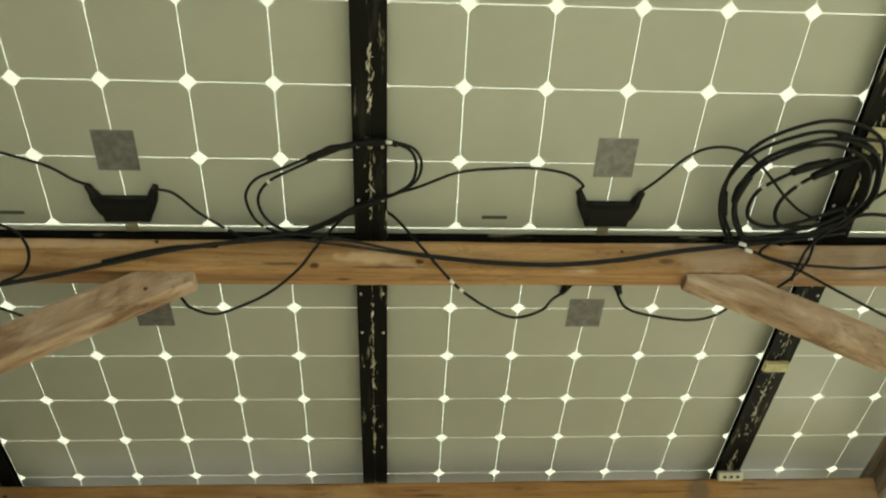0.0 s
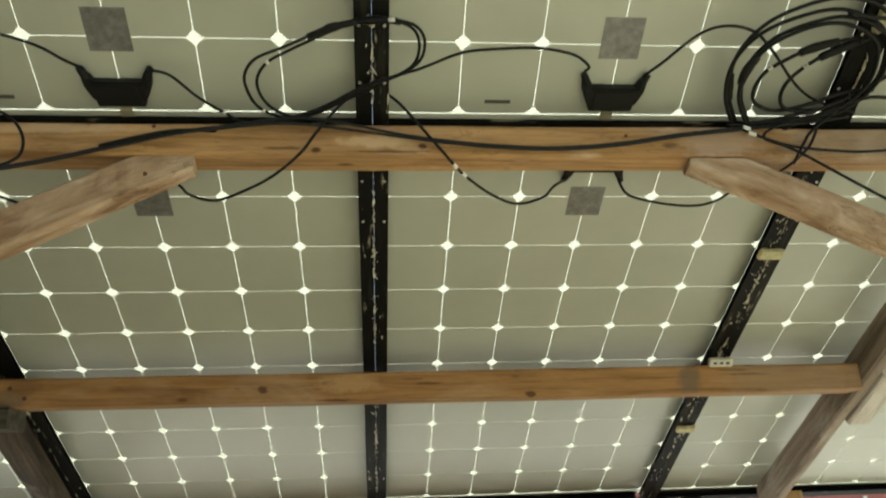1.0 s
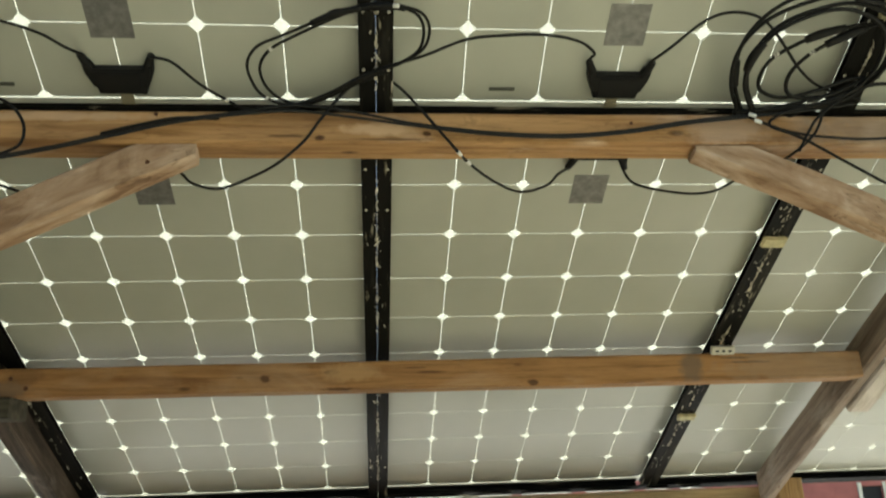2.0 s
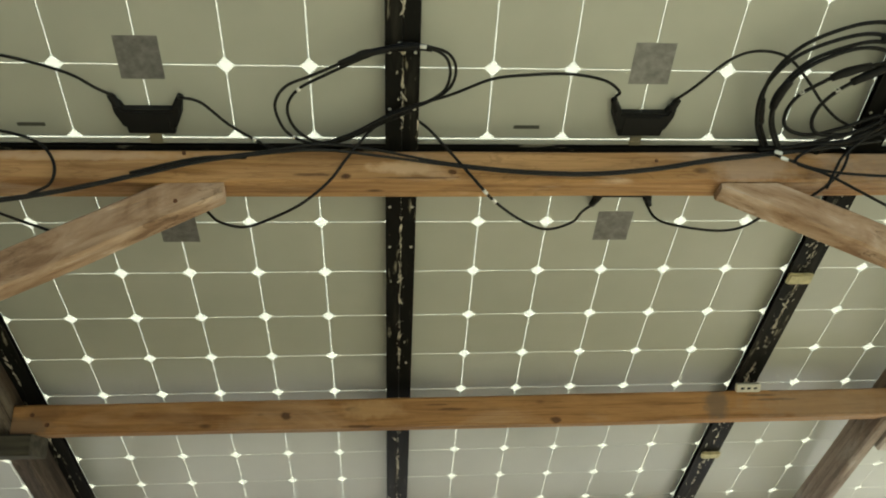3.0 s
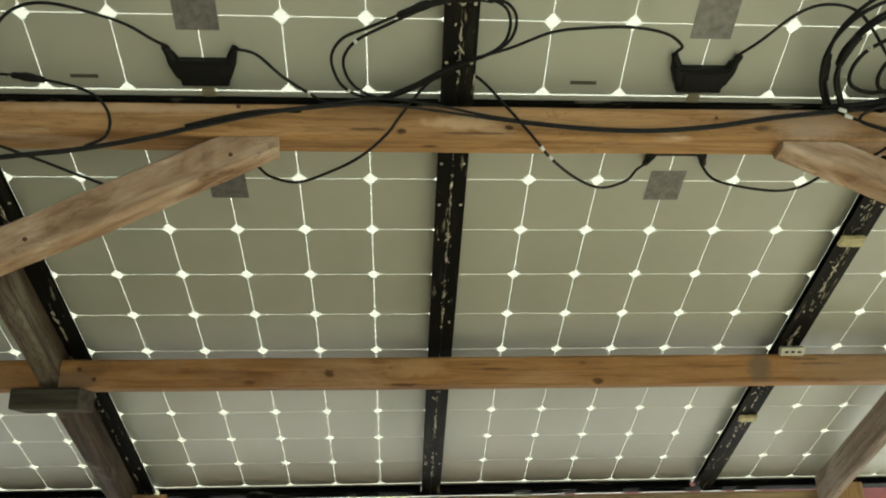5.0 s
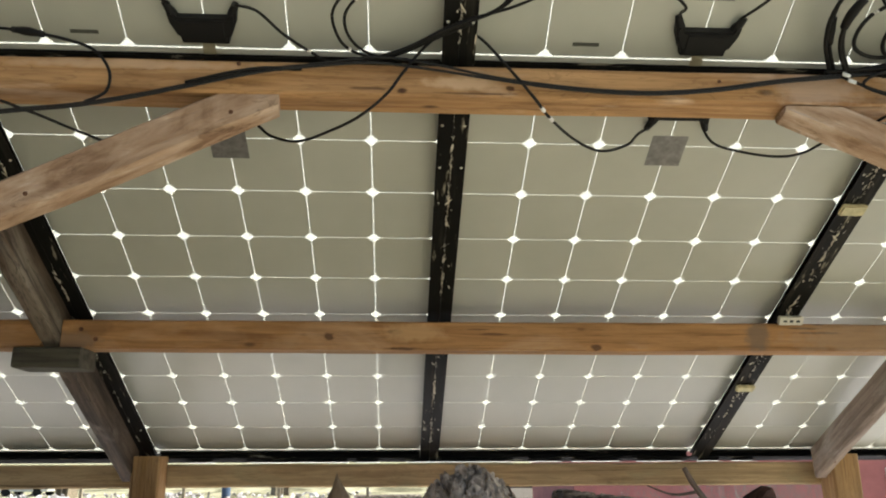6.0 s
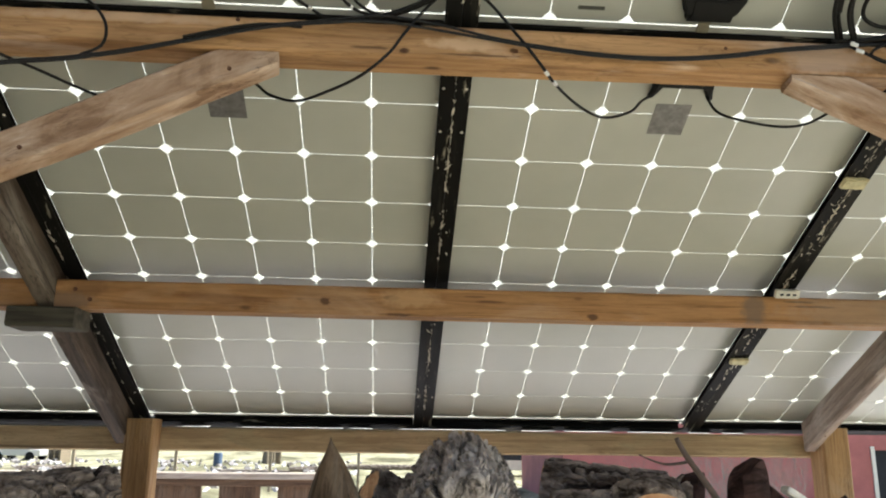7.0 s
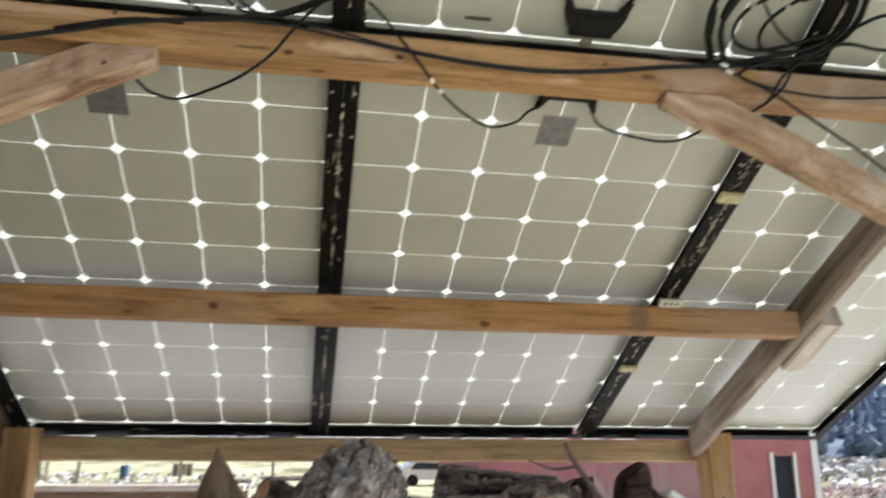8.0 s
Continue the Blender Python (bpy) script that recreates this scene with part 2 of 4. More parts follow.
def ground_material():
    m, n, l, b = mat("dry_ground", 0.95, spec=0.1)
    co = coords(n, False)
    f1 = noise_tex(n, l, co, 0.35, (1, 0.5, 1), 6, 0.65, 0.5)
    f2 = noise_tex(n, l, co, 6.0, (1, 1, 1), 6, 0.7)
    col = ramp(n, l, f1, [(0.34, (0.30, 0.27, 0.21)), (0.44, (0.44, 0.40, 0.31)), (0.56, (0.50, 0.46, 0.35)), (0.66, (0.38, 0.36, 0.26))])
    sep = n.new("ShaderNodeSeparateXYZ")
    l.new(co, sep.inputs[0])
    # pale lilac band added behind the pile as a reflector for the lower panels
    bounce_gravel = ramp(n, l, f2, [(0.3, (0.62, 0.58, 0.60)), (0.7, (0.78, 0.735, 0.76))])
    strip = n.new("ShaderNodeMapRange")
    strip.inputs["From Min"].default_value, strip.inputs["From Max"].default_value = 1.0, 1.4
    l.new(sep.outputs["Y"], strip.inputs["Value"])
    over = n.new("ShaderNodeMapRange")
    over.inputs["From Min"].default_value, over.inputs["From Max"].default_value = 4.6, 4.0
    l.new(sep.outputs["Y"], over.inputs["Value"])
    both = n.new("ShaderNodeMath")
    both.operation = "MULTIPLY"
    l.new(strip.outputs[0], both.inputs[0])
    l.new(over.outputs[0], both.inputs[1])
    far = n.new("ShaderNodeMapRange")
    far.inputs["From Min"].default_value, far.inputs["From Max"].default_value = 9.0, 16.0
    l.new(sep.outputs["Y"], far.inputs["Value"])
    f3 = noise_tex(n, l, co, 0.22, (1, 0.35, 1), 6, 0.7, 0.8)
    grass = ramp(n, l, f3, [(0.38, (0.13, 0.12, 0.07)), (0.46, (0.30, 0.28, 0.17)), (0.58, (0.50, 0.47, 0.32)), (0.66, (0.17, 0.18, 0.09))])
    col = mix(n, l, far.outputs[0], col, grass)
    col = mix(n, l, both.outputs[0], col, bounce_gravel)
    col = mix(n, l, 0.5, col, ramp(n, l, f2, [(0.3, (0.45,) * 3), (0.65, (1, 1, 1))]), "MULTIPLY")
    l.new(col, b.inputs["Base Color"])
    bump(n, l, b, f2, 0.6, 0.03)
    return m


GROUND = ground_material()
RED = plain("barn_red_paint", (0.42, 0.150, 0.148), 0.75, var=0.15, scale=1.2)
WHITE = plain("white_paint", (0.78, 0.76, 0.72), 0.6, var=0.08)
RUST = plain("rusty_steel", (0.13, 0.06, 0.03), 0.8, 0.3, 0.4, 90)
RIBBON = plain("tinned_ribbon", (0.55, 0.56, 0.50), 0.5, 0.0, 0.08, 20)
SEALANT = plain("tan_sealant", (0.34, 0.31, 0.22), 0.6)
BRACKET = plain("pale_metal", (0.55, 0.53, 0.45), 0.5, 0.0, 0.2, 40)
FOAM = plain("yellowed_foam", (0.54, 0.50, 0.31), 0.9, 0.0, 0.3, 50)
CRUST = plain("dried_dirt", (0.60, 0.56, 0.46), 0.95, 0.0, 0.4, 60)
GREY_CABLE = plain("greyed_cable", (0.022, 0.022, 0.022), 0.5, spec=0.18)
WHITE_TAPE = plain("white_marker", (0.75, 0.75, 0.72), 0.5)
DARK = plain("dark_inside", (0.02, 0.022, 0.03), 0.8)


# ------------------------------------------------------------ mesh helpers
def part(name, bm, material, parent=None, label="", smooth=False):
    me = bpy.data.meshes.new(name)
    bm.to_mesh(me)
    bm.free()
    me.materials.append(material)
    if smooth:
        for p in me.polygons:
            p.use_smooth = True
    ob = new(name, me)
    ob.parent = parent
    if label:
        tagged(ob, label)
    return ob


def box(bm, x0, x1, y0, y1, z0, z1):
    v = [bm.verts.new((x, y, z)) for z in (z0, z1) for y in (y0, y1) for x in (x0, x1)]
    for f in ((0, 2, 3, 1), (4, 5, 7, 6), (0, 1, 5, 4), (2, 6, 7, 3), (0, 4, 6, 2), (1, 3, 7, 5)):
        bm.faces.new([v[i] for i in f])
    return v


def box_bm(x0, x1, y0, y1, z0, z1, bev=0.0):
    bm = bmesh.new()
    box(bm, x0, x1, y0, y1, z0, z1)
    if bev:
        bmesh.ops.bevel(bm, geom=bm.edges[:], offset=bev, segments=2, affect="EDGES")
    return bm


def empty(name):
    return new(name)


def timber(length, w, h, seed=0, bev=0.006, wob=0.0025, cut0=0.0, cut1=0.0):
    """A sawn timber along local x from 0 to length, centred on y and z, with worn edges; cut0 and cut1 slant its ends."""
    bm = bmesh.new()
    nx = max(4, int(length / 0.05))
    ring = []
    pts = []
    for sy, sz in ((-1, -1), (1, -1), (1, 1), (-1, 1)):
        cy, cz = sy * w / 2, sz * h / 2
        a, b = (cy - sy * bev, cz), (cy, cz - sz * bev)
        pts += [a, b] if sy * sz < 0 else [b, a]
    # keep the outline in order round the section
    pts.sort(key=lambda p: math.atan2(p[1] / h, p[0] / w))
    for i in range(nx + 1):
        s = i / nx
        row = []
        for (y, z) in pts:
            x = s * length + (cut0 * (z / h + 0.5)) * (1 - s) - (cut1 * (z / h + 0.5)) * s
            q = Vector((x * 3.1 + seed * 7.7, y * 12 + seed, z * 12))
            d = noise.noise(q) * wob + noise.noise(q * 4) * wob * 0.5
            row.append(bm.verts.new((x, y + d, z + noise.noise(q + Vector((9, 3, 1))) * wob)))
        ring.append(row)
    k = len(pts)
    for a, b in zip(ring, ring[1:]):
        for j in range(k):
            bm.faces.new((a[j], a[(j + 1) % k], b[(j + 1) % k], b[j]))
    bm.faces.new(ring[0][::-1])
    bm.faces.new(ring[-1])
    bmesh.ops.recalc_face_normals(bm, faces=bm.faces[:])
    return bm


def along(p, q, roll=0.0):
    """A pose whose x runs from p to q, with z as near up as can be."""
    p, q = Vector(p), Vector(q)
    x = (q - p).normalized()
    z = Vector((0, 0, 1))
    y = z.cross(x).normalized() if abs(x.z) < 0.999 else Vector((0, 1, 0))
    z = x.cross(y)
    m = Matrix((x, y, z)).transposed().to_4x4()
    return Matrix.Translation(p) @ m @ pose(0, 0, 0, roll, 0, 0)


def timber_between(name, p, q, w, h, material, label, category, seed=0, group="", roll=0.0, **kw):
    length = (Vector(q) - Vector(p)).length
    ob = part(name, timber(length, w, h, seed, **kw), material)
    ob.matrix_world = along(p, q, roll)
    return tagged(ob, label, category, group)


def prism(bm, outline, z0, z1):
    lo = [bm.verts.new((x, y, z0)) for x, y in outline]
    hi = [bm.verts.new((x, y, z1)) for x, y in outline]
    bm.faces.new(lo[::-1])
    bm.faces.new(hi)
    k = len(outline)
    for j in range(k):
        bm.faces.new((lo[j], lo[(j + 1) % k], hi[(j + 1) % k], hi[j]))
    bmesh.ops.recalc_face_normals(bm, faces=bm.faces[:])


# ------------------------------------------------------------ ground
def ground_height(x, y):
    d = min(1.0, max(0.0, (y - 4.0) / 20.0))
    return -1.0 * d * d * (3 - 2 * d)


bm = bmesh.new()
xs = [-2500, -600, -150, -60, -30, -15, -8, -4, 0, 4, 8, 15, 30, 60, 150, 600, 2500]
ys = [-2500, -600, -150, -40, -15, -6, -2, 2, 4, 6, 8, 10, 12, 14, 16, 18, 20, 22, 24, 30, 60, 150, 600, 2500]
grid = [[bm.verts.new((x, y, ground_height(x, y))) for x in xs] for y in ys]
for r0, r1 in zip(grid, grid[1:]):
    for j in range(len(xs) - 1):
        bm.faces.new((r0[j], r0[j + 1], r1[j + 1], r1[j]))
tagged(part("ground", bm, GROUND), "pale dry ground with sparse straw-coloured grass", "ground", kind="structure")

# plain dark board wall beside the shed, added out of view to block light from the left
bm = bmesh.new()
prism(bm, [(-5.5, 0.0), (1.30, 0.0), (1.30, 1.36), (0.6, 1.69), (0.0, 2.08), (-1.4, 2.55), (-1.8, 2.8), (-5.5, 2.8)], -1.90, -1.80)
for v in bm.verts:
    v.co = Vector((v.co.z, v.co.x, v.co.y))
wall = part("wall_west", bm, wood("wall_boards", (0.20, 0.16, 0.12), (0.15, 0.115, 0.085), (0.09, 0.07, 0.05), upright=True))
tagged(wall, "plain dark board wall added out of view to dim the left side", "wall", kind="structure")

# ------------------------------------------------------------ solar roof
TILT, Z_JOINT = 27.0, 2.25
LOW = pose(0, 0, Z_JOINT, -TILT)
HIGH = LOW @ pose(0, 0, 0.0011) @ pose(0, 0, 0, -4.1126)
PITCH, CELL_W, END = 0.159, 0.1566, 0.034
PAN_W, PAN_L, STEP = 0.9932, 1.658, 0.994
LIP, DEPTH = 0.033, 0.035


def cell_bm():
    bm = bmesh.new()
    h, c = CELL_W / 2, 0.0155
    ring = [(h - c, -h), (h, -h + c), (h, h - c), (h - c, h), (-h + c, h), (-h, h - c), (-h, -h + c), (-h + c, -h)]
    lo = [bm.verts.new((x, y, -0.0012)) for x, y in ring]
    hi = [bm.verts.new((x, y, 0.0)) for x, y in ring]
    bm.faces.new(lo[::-1])
    bm.faces.new(hi)
    for j in range(8):
        bm.faces.new((lo[j], lo[(j + 1) % 8], hi[(j + 1) % 8], hi[j]))
    return bm


def rail_bm(length, left):
    """A frame rail along y, one folded profile: an outer wall, a slot for the glass and a lip turned inwards at its foot."""
    bm = bmesh.new()
    s, d = (1 if left else -1), DEPTH
    prof = [(0, -d), (LIP, -d), (LIP, 0.002 - d), (0.0025, 0.002 - d), (0.0025, -0.005), (0.0205, -0.005), (0.0205, -0.0020),
            (0.0025, -0.0020), (0.0025, 0.0036), (0.0085, 0.0036), (0.0085, 0.006), (0, 0.006)]
    rows = [[bm.verts.new((s * x, y, z)) for x, z in prof] for y in (0, length)]
    k = len(prof)
    for j in range(k):
        bm.faces.new((rows[0][j], rows[0][(j + 1) % k], rows[1][(j + 1) % k], rows[1][j]))
    for row in rows:
        for quad in ((0, 1, 2, 3), (0, 3, 4, 7), (4, 5, 6, 7), (0, 7, 8, 11), (8, 9, 10, 11)):
            bm.faces.new([row[q] for q in quad])
    bmesh.ops.recalc_face_normals(bm, faces=bm.faces[:])
    return bm


def junction_box(parent):
    bm = bmesh.new()
    half = [(0.045, 0.0), (0.047, 0.014), (0.052, 0.016), (0.064, 0.044), (0.066, 0.060), (0.054, 0.066), (0.047, 0.053)]
    prism(bm, half + [(-x, y) for x, y in half[::-1]], -0.022, 0)
    bmesh.ops.bevel(bm, geom=[e for e in bm.edges if e.verts[0].co.z < -0.02 and e.verts[1].co.z < -0.02], offset=0.004, segments=2, affect="EDGES")
    ob = part("junction_box", bm, PLASTIC, parent, "black plastic junction box with two cable necks")
    lid = part("lid", box_bm(-0.040, 0.040, 0.006, 0.046, -0.0245, -0.0221, 0.0008), PLASTIC, ob)
    for s in (-1, 1):
        b2 = bmesh.new()
        bmesh.ops.create_cone(b2, cap_ends=True, segments=14, radius1=0.0095, radius2=0.0065, depth=0.026)
        k = part("cable_neck", b2, PLASTIC, ob)
        k.matrix_local = pose(s * 0.062, 0.070, -0.011, -90, 0, -s * 24)
    pad = part("sealant_pad", box_bm(-0.013, 0.013, -0.036, -0.001, -0.003, -0.0005, 0.001), SEALANT, ob, "tan sealant strip")
    return ob


def solar_panel():
    root = empty("solar_panel")
    bm = bmesh.new()
    box(bm, -PAN_W / 2 + 0.003, PAN_W / 2 - 0.003, 0.003, PAN_L - 0.003, 0.0006, 0.0032)
    sheet = part("back_sheet", bm, GAP, root, "clear glass sheet that lets the sky through")
    left = part("side_rail", rail_bm(PAN_L, True), FRAME, root)
    left.location = (-PAN_W / 2, 0, 0)
    right = part("side_rail", rail_bm(PAN_L, False), FRAME, root)
    right.location = (PAN_W / 2, 0, 0)
    for y, flip in ((0, False), (PAN_L, True)):
        r = part("end_rail", rail_bm(PAN_W - 2 * LIP, flip), FRAME, root)
        r.matrix_local = pose(-PAN_W / 2 + LIP, y, 0, 0, 0, -90)
    rivet = None
    for sx in (-1, 1):
        for y in (0.12, 0.24, 0.86, 1.425):
            if rivet is None:
                b3 = bmesh.new()
                bmesh.ops.create_cone(b3, cap_ends=True, segments=10, radius1=0.0024, radius2=0.0036, depth=0.002)
                q = part("rivet", b3, BRACKET, root)
                rivet = q.data
            else:
                q = new("rivet", rivet)
                q.parent = root
            q.location = (sx * (PAN_W / 2 - 0.024), y, -DEPTH - 0.0008)
    me = None
    for i in range(6):
        for k in range(10):
            if me is None:
                c = part("solar_cell", cell_bm(), CELL, root)
                me = c.data
            else:
                c = new("solar_cell", me)
                c.parent = root
            c.location = ((i - 2.5) * PITCH, END + (k + 0.5) * PITCH, 0)
    for y0, y1 in ((0.015, 0.0315), (PAN_L - 0.0290, PAN_L - 0.015)):
        part("bus_ribbon", box_bm(-PAN_W / 2 + 0.016, PAN_W / 2 - 0.016, y0, y1, -0.0012, -0.0002), RIBBON, root, "pale tinned ribbon along the cells")
    jb = junction_box(root)
    jb.matrix_local = pose(0, 0.053, -0.0015)
    lab = part("rating_label", box_bm(-0.041, 0.041, 0, 0.088, -0.0019, -0.0013), LABEL, root, "silver-grey square rating label")
    lab.location = (0, 0.163, 0)
    bar = part("serial_label", box_bm(-0.027, 0.027, 0, 0.008, -0.0019, -0.0013), BARCODE, root, "narrow dark serial label")
    bar.location = (0.237, 0.058, 0)
    return root


PANEL_LABEL = "framed solar panel seen from below, grey cells with bright gaps"
first = solar_panel()
tagged(first, PANEL_LABEL, "solar panel", "solar panels of the roof")
# columns -4 and -3 are out of view, added to deepen the shade at the left
places = [LOW @ pose((i + 0.5) * STEP, 0.001, 0) for i in (-4, -3, -2, -1, 0, 1)]
places += [HIGH @ pose((i + 0.5) * STEP, -0.001, 0, 0, 0, 180) for i in (-4, -3, -2, -1, 0, 1)]
first.matrix_basis = places[0]
for m in places[1:]:
    copy_thing(first, m)

# ------------------------------------------------------------ timber frame
def nail_heads(ob, spots, turn=90):
    for x, y, z in spots:
        nb = bmesh.new()
        bmesh.ops.create_cone(nb, cap_ends=True, segments=10, radius1=0.0045, radius2=0.0035, depth=0.003)
        part("nail_head", nb, RUST, ob, "rusty nail head").matrix_local = pose(x, y, z, turn)


ridge = timber_between("ridge_beam", (-3.9, -0.034, 2.1835), (2.6, -0.034, 2.1835), 0.078, 0.067, WOOD_RIDGE,
               "orange-brown sawn timber beam under the panel joint, cables draped over it", "beam", 1, "roof beams", bev=0.004)
for x0, x1, h, sd, grain in ((-1.001, 1.384, 0.077, 2, WOOD_MIDDLE), (-3.9, -1.050, 0.076, 12, WOOD_BEAM)):
    z = 1.834 - h / 2
    beam = timber_between("middle_beam", (x0, 0.677, z), (x1, 0.677, z), 0.088, h, grain,
                          "orange-brown sawn timber beam with knots across the panels", "beam", sd, "roof beams", bev=0.005)
    for q in ((0.05, 0.012), (0.09, -0.014)) if x0 < -0.5 < x1 else ():
        nb = bmesh.new()
        bmesh.ops.create_cone(nb, cap_ends=True, segments=12, radius1=0.006, radius2=0.005, depth=0.004)
        head = part("screw_head", nb, RUST, beam)
        head.matrix_local = pose(q[0], -0.0455, q[1], 90)
for x0, x1, sd in ((-1.02, 1.53, 3), (-3.9, -1.024, 13)):
    timber_between("eave_beam", (x0, 1.435, 1.420), (x1, 1.435, 1.420), 0.040, 0.080, WOOD_EAVE,
                   "yellowish timber beam between the posts under the eave", "beam", sd, "roof beams")
# white strips added to catch the sun and draw the bright slit above the beam
for x0, x1, h in ((-0.87, -0.78, 0.006), (-0.66, -0.30, 0.007), (-0.27, -0.19, 0.009), (-0.09, 0.30, 0.008), (0.36, 0.48, 0.010),
                  (0.52, 0.70, 0.005), (0.76, 0.93, 0.007), (0.99, 1.07, 0.014), (1.12, 1.20, 0.015)):
    b4 = bmesh.new()
    k4 = max(3, int((x1 - x0) / 0.03))
    prev = None
    for i4 in range(k4 + 1):
        xx = x0 + (x1 - x0) * i4 / k4
        hh = 0.002 + 0.45 * h * (1.0 + 0.6 * noise.noise(Vector((xx * 17, 3.3, 0))))
        prof4 = ((1.417, 1.4625), (1.470, 1.4625), (1.530, 1.4625 + hh), (1.530, 1.4640 + hh), (1.470, 1.4640), (1.417, 1.4640))
        ring4 = [b4.verts.new((xx + (y4 - 1.4) * 0.12, y4, z4)) for y4, z4 in prof4]
        if prev:
            for j4 in range(6):
                b4.faces.new((prev[j4], prev[(j4 + 1) % 6], ring4[(j4 + 1) % 6], ring4[j4]))
        else:
            b4.faces.new(ring4[::-1])
        prev = ring4
    b4.faces.new(prev)
    bmesh.ops.recalc_face_normals(b4, faces=b4.faces[:])
    tagged(part("flashing_strip", b4, WHITE), "bent white strip added for the bright line above the eave beam", "flashing", "flashing on the eave beam")
for x, sd in ((-0.962, 4), (1.476, 5)):
    timber_between("post", (x, 1.362, 0.0), (x, 1.362, 1.488), 0.098, 0.098, WOOD_POST,
                   "yellow-brown square timber post under the eave", "post", sd, "posts")
for x, sd in ((-1.030, 6), (1.405, 7)):
    p0 = LOW @ Vector((x, 0.03, -0.086))
    p1 = LOW @ Vector((x, 1.60, -0.086))
    rafter = timber_between("rafter", p0, p1, 0.052 if x < 0 else 0.042, 0.096, WOOD_RAFTER_DIM if x < 0 else WOOD_GREYED, "weathered grey-brown timber rafter sloping to the post", "rafter",
                   sd, "rafters", cut1=0.045)
    nail_heads(rafter, [(d, 0.0, -0.0465) for d in (0.69, 0.74, 1.45)], 0)


def brace(x_end, x_far, z_far, z_top, h, seed):
    """A brace whose upper end is cut level under the ridge beam, with a slanting nose."""
    p, q = Vector((x_far, -0.042, z_far)), Vector((x_end, -0.042, z_top))
    q = q + (q - p).normalized() * 0.12
    bm = timber((q - p).length, 0.056, h, seed, 0.005, 0.005)
    m = along(p, q)
    bm.transform(m)
    side = 1 if x_end > x_far else -1
    for co, no in (((0, 0, 2.148), (0, 0, 1)), ((x_end, -0.07, 0), Vector((side * 0.056, 0.006, 0)).normalized())):
        bmesh.ops.bisect_plane(bm, geom=bm.verts[:] + bm.edges[:] + bm.faces[:], plane_co=co, plane_no=no, clear_outer=True)
        bmesh.ops.holes_fill(bm, edges=[e for e in bm.edges if e.is_boundary])
    bm.transform(m.inverted())
    ob = part("brace", bm, WOOD_TORN)
    ob.matrix_world = m
    nail_heads(ob, [((q - p).length - d, -0.0285, e) for d, e in ((0.225, -0.012), (0.62, -0.01))])
    return tagged(ob, "weathered pale timber brace with torn grain under the beam", "brace", "braces")


nail_heads(ridge, [(3.473, -0.0395, 0.026), (3.79, -0.0395, -0.024), (4.004, -0.0395, -0.014), (4.42, -0.0395, 0.012)])
brace(-0.347, -1.32, 1.696, 2.166, 0.074, 8)
brace(0.652, 1.62, 1.722, 2.171, 0.064, 9)
for x, sd in ((-1.345, 14), (1.665, 15)):
    timber_between("post", (x, -0.10, 0.0), (x, -0.034, 2.149), 0.088, 0.088, WOOD_POST,
                   "square timber post under the upper beam", "post", sd, "posts")
timber_between("cleat", (-1.105, 0.660, 1.730), (-0.935, 0.660, 1.730), 0.11, 0.054, WOOD_OLD,
               "short weathered timber block under the rafter and beam", "block", 10, "cleats")
timber_between("cleat", LOW @ Vector((1.462, 0.735, -0.100)), LOW @ Vector((1.462, 0.98, -0.100)), 0.072, 0.095, WOOD_CLEAT,
               "short pale timber block fixed beside the rafter", "block", 11, "cleats")


# ------------------------------------------------------------ spacers and dirt on the panel frames
def spacer(m, w, l, h, material, label):
    bm = box_bm(-w / 2, w / 2, -l / 2, l / 2, -h, 0, 0.004)
    bmesh.ops.subdivide_edges(bm, edges=[e for e in bm.edges if e.calc_length() > 0.01], cuts=3, use_grid_fill=True)
    for v in bm.verts:
        v.co += Vector((noise.noise(v.co * 70 + m.translation), noise.noise(v.co * 70 + Vector((5, 5, 5))), noise.noise(v.co * 60) * 0.6)) * 0.003
    ob = part("frame_spacer", bm, material)
    ob.matrix_world = m
    return tagged(ob, label, "spacer", "spacers on the frames")


spacer(LOW @ pose(0.990, 0.350, -DEPTH), 0.062, 0.036, 0.012, FOAM, "yellowed foam spacer stuck across two panel frames")
spacer(LOW @ pose(1.000, 1.155, -DEPTH), 0.060, 0.032, 0.012, FOAM, "yellowed foam spacer stuck across two panel frames")
spacer(HIGH @ pose(1.005, -0.275, -DEPTH), 0.050, 0.055, 0.012, FOAM, "yellowed foam spacer stuck across two panel frames")
clip = part("frame_clip", box_bm(-0.034, 0.034, -0.012, 0.012, -0.014, 0, 0.002), BRACKET)
clip.matrix_world = pose(0.966, 0.616, 1.842, -58)
tagged(clip, "pale metal clip with screw slots joining two frames", "clip")
# dark plates on the clip's face stand for the shade in its slots
for dx in (-0.018, 0.0, 0.018):
    q = part("slot", box_bm(-0.005, 0.005, -0.003, 0.003, -0.0152, -0.0141), DARK, clip)
    q.location = (dx, 0, 0)


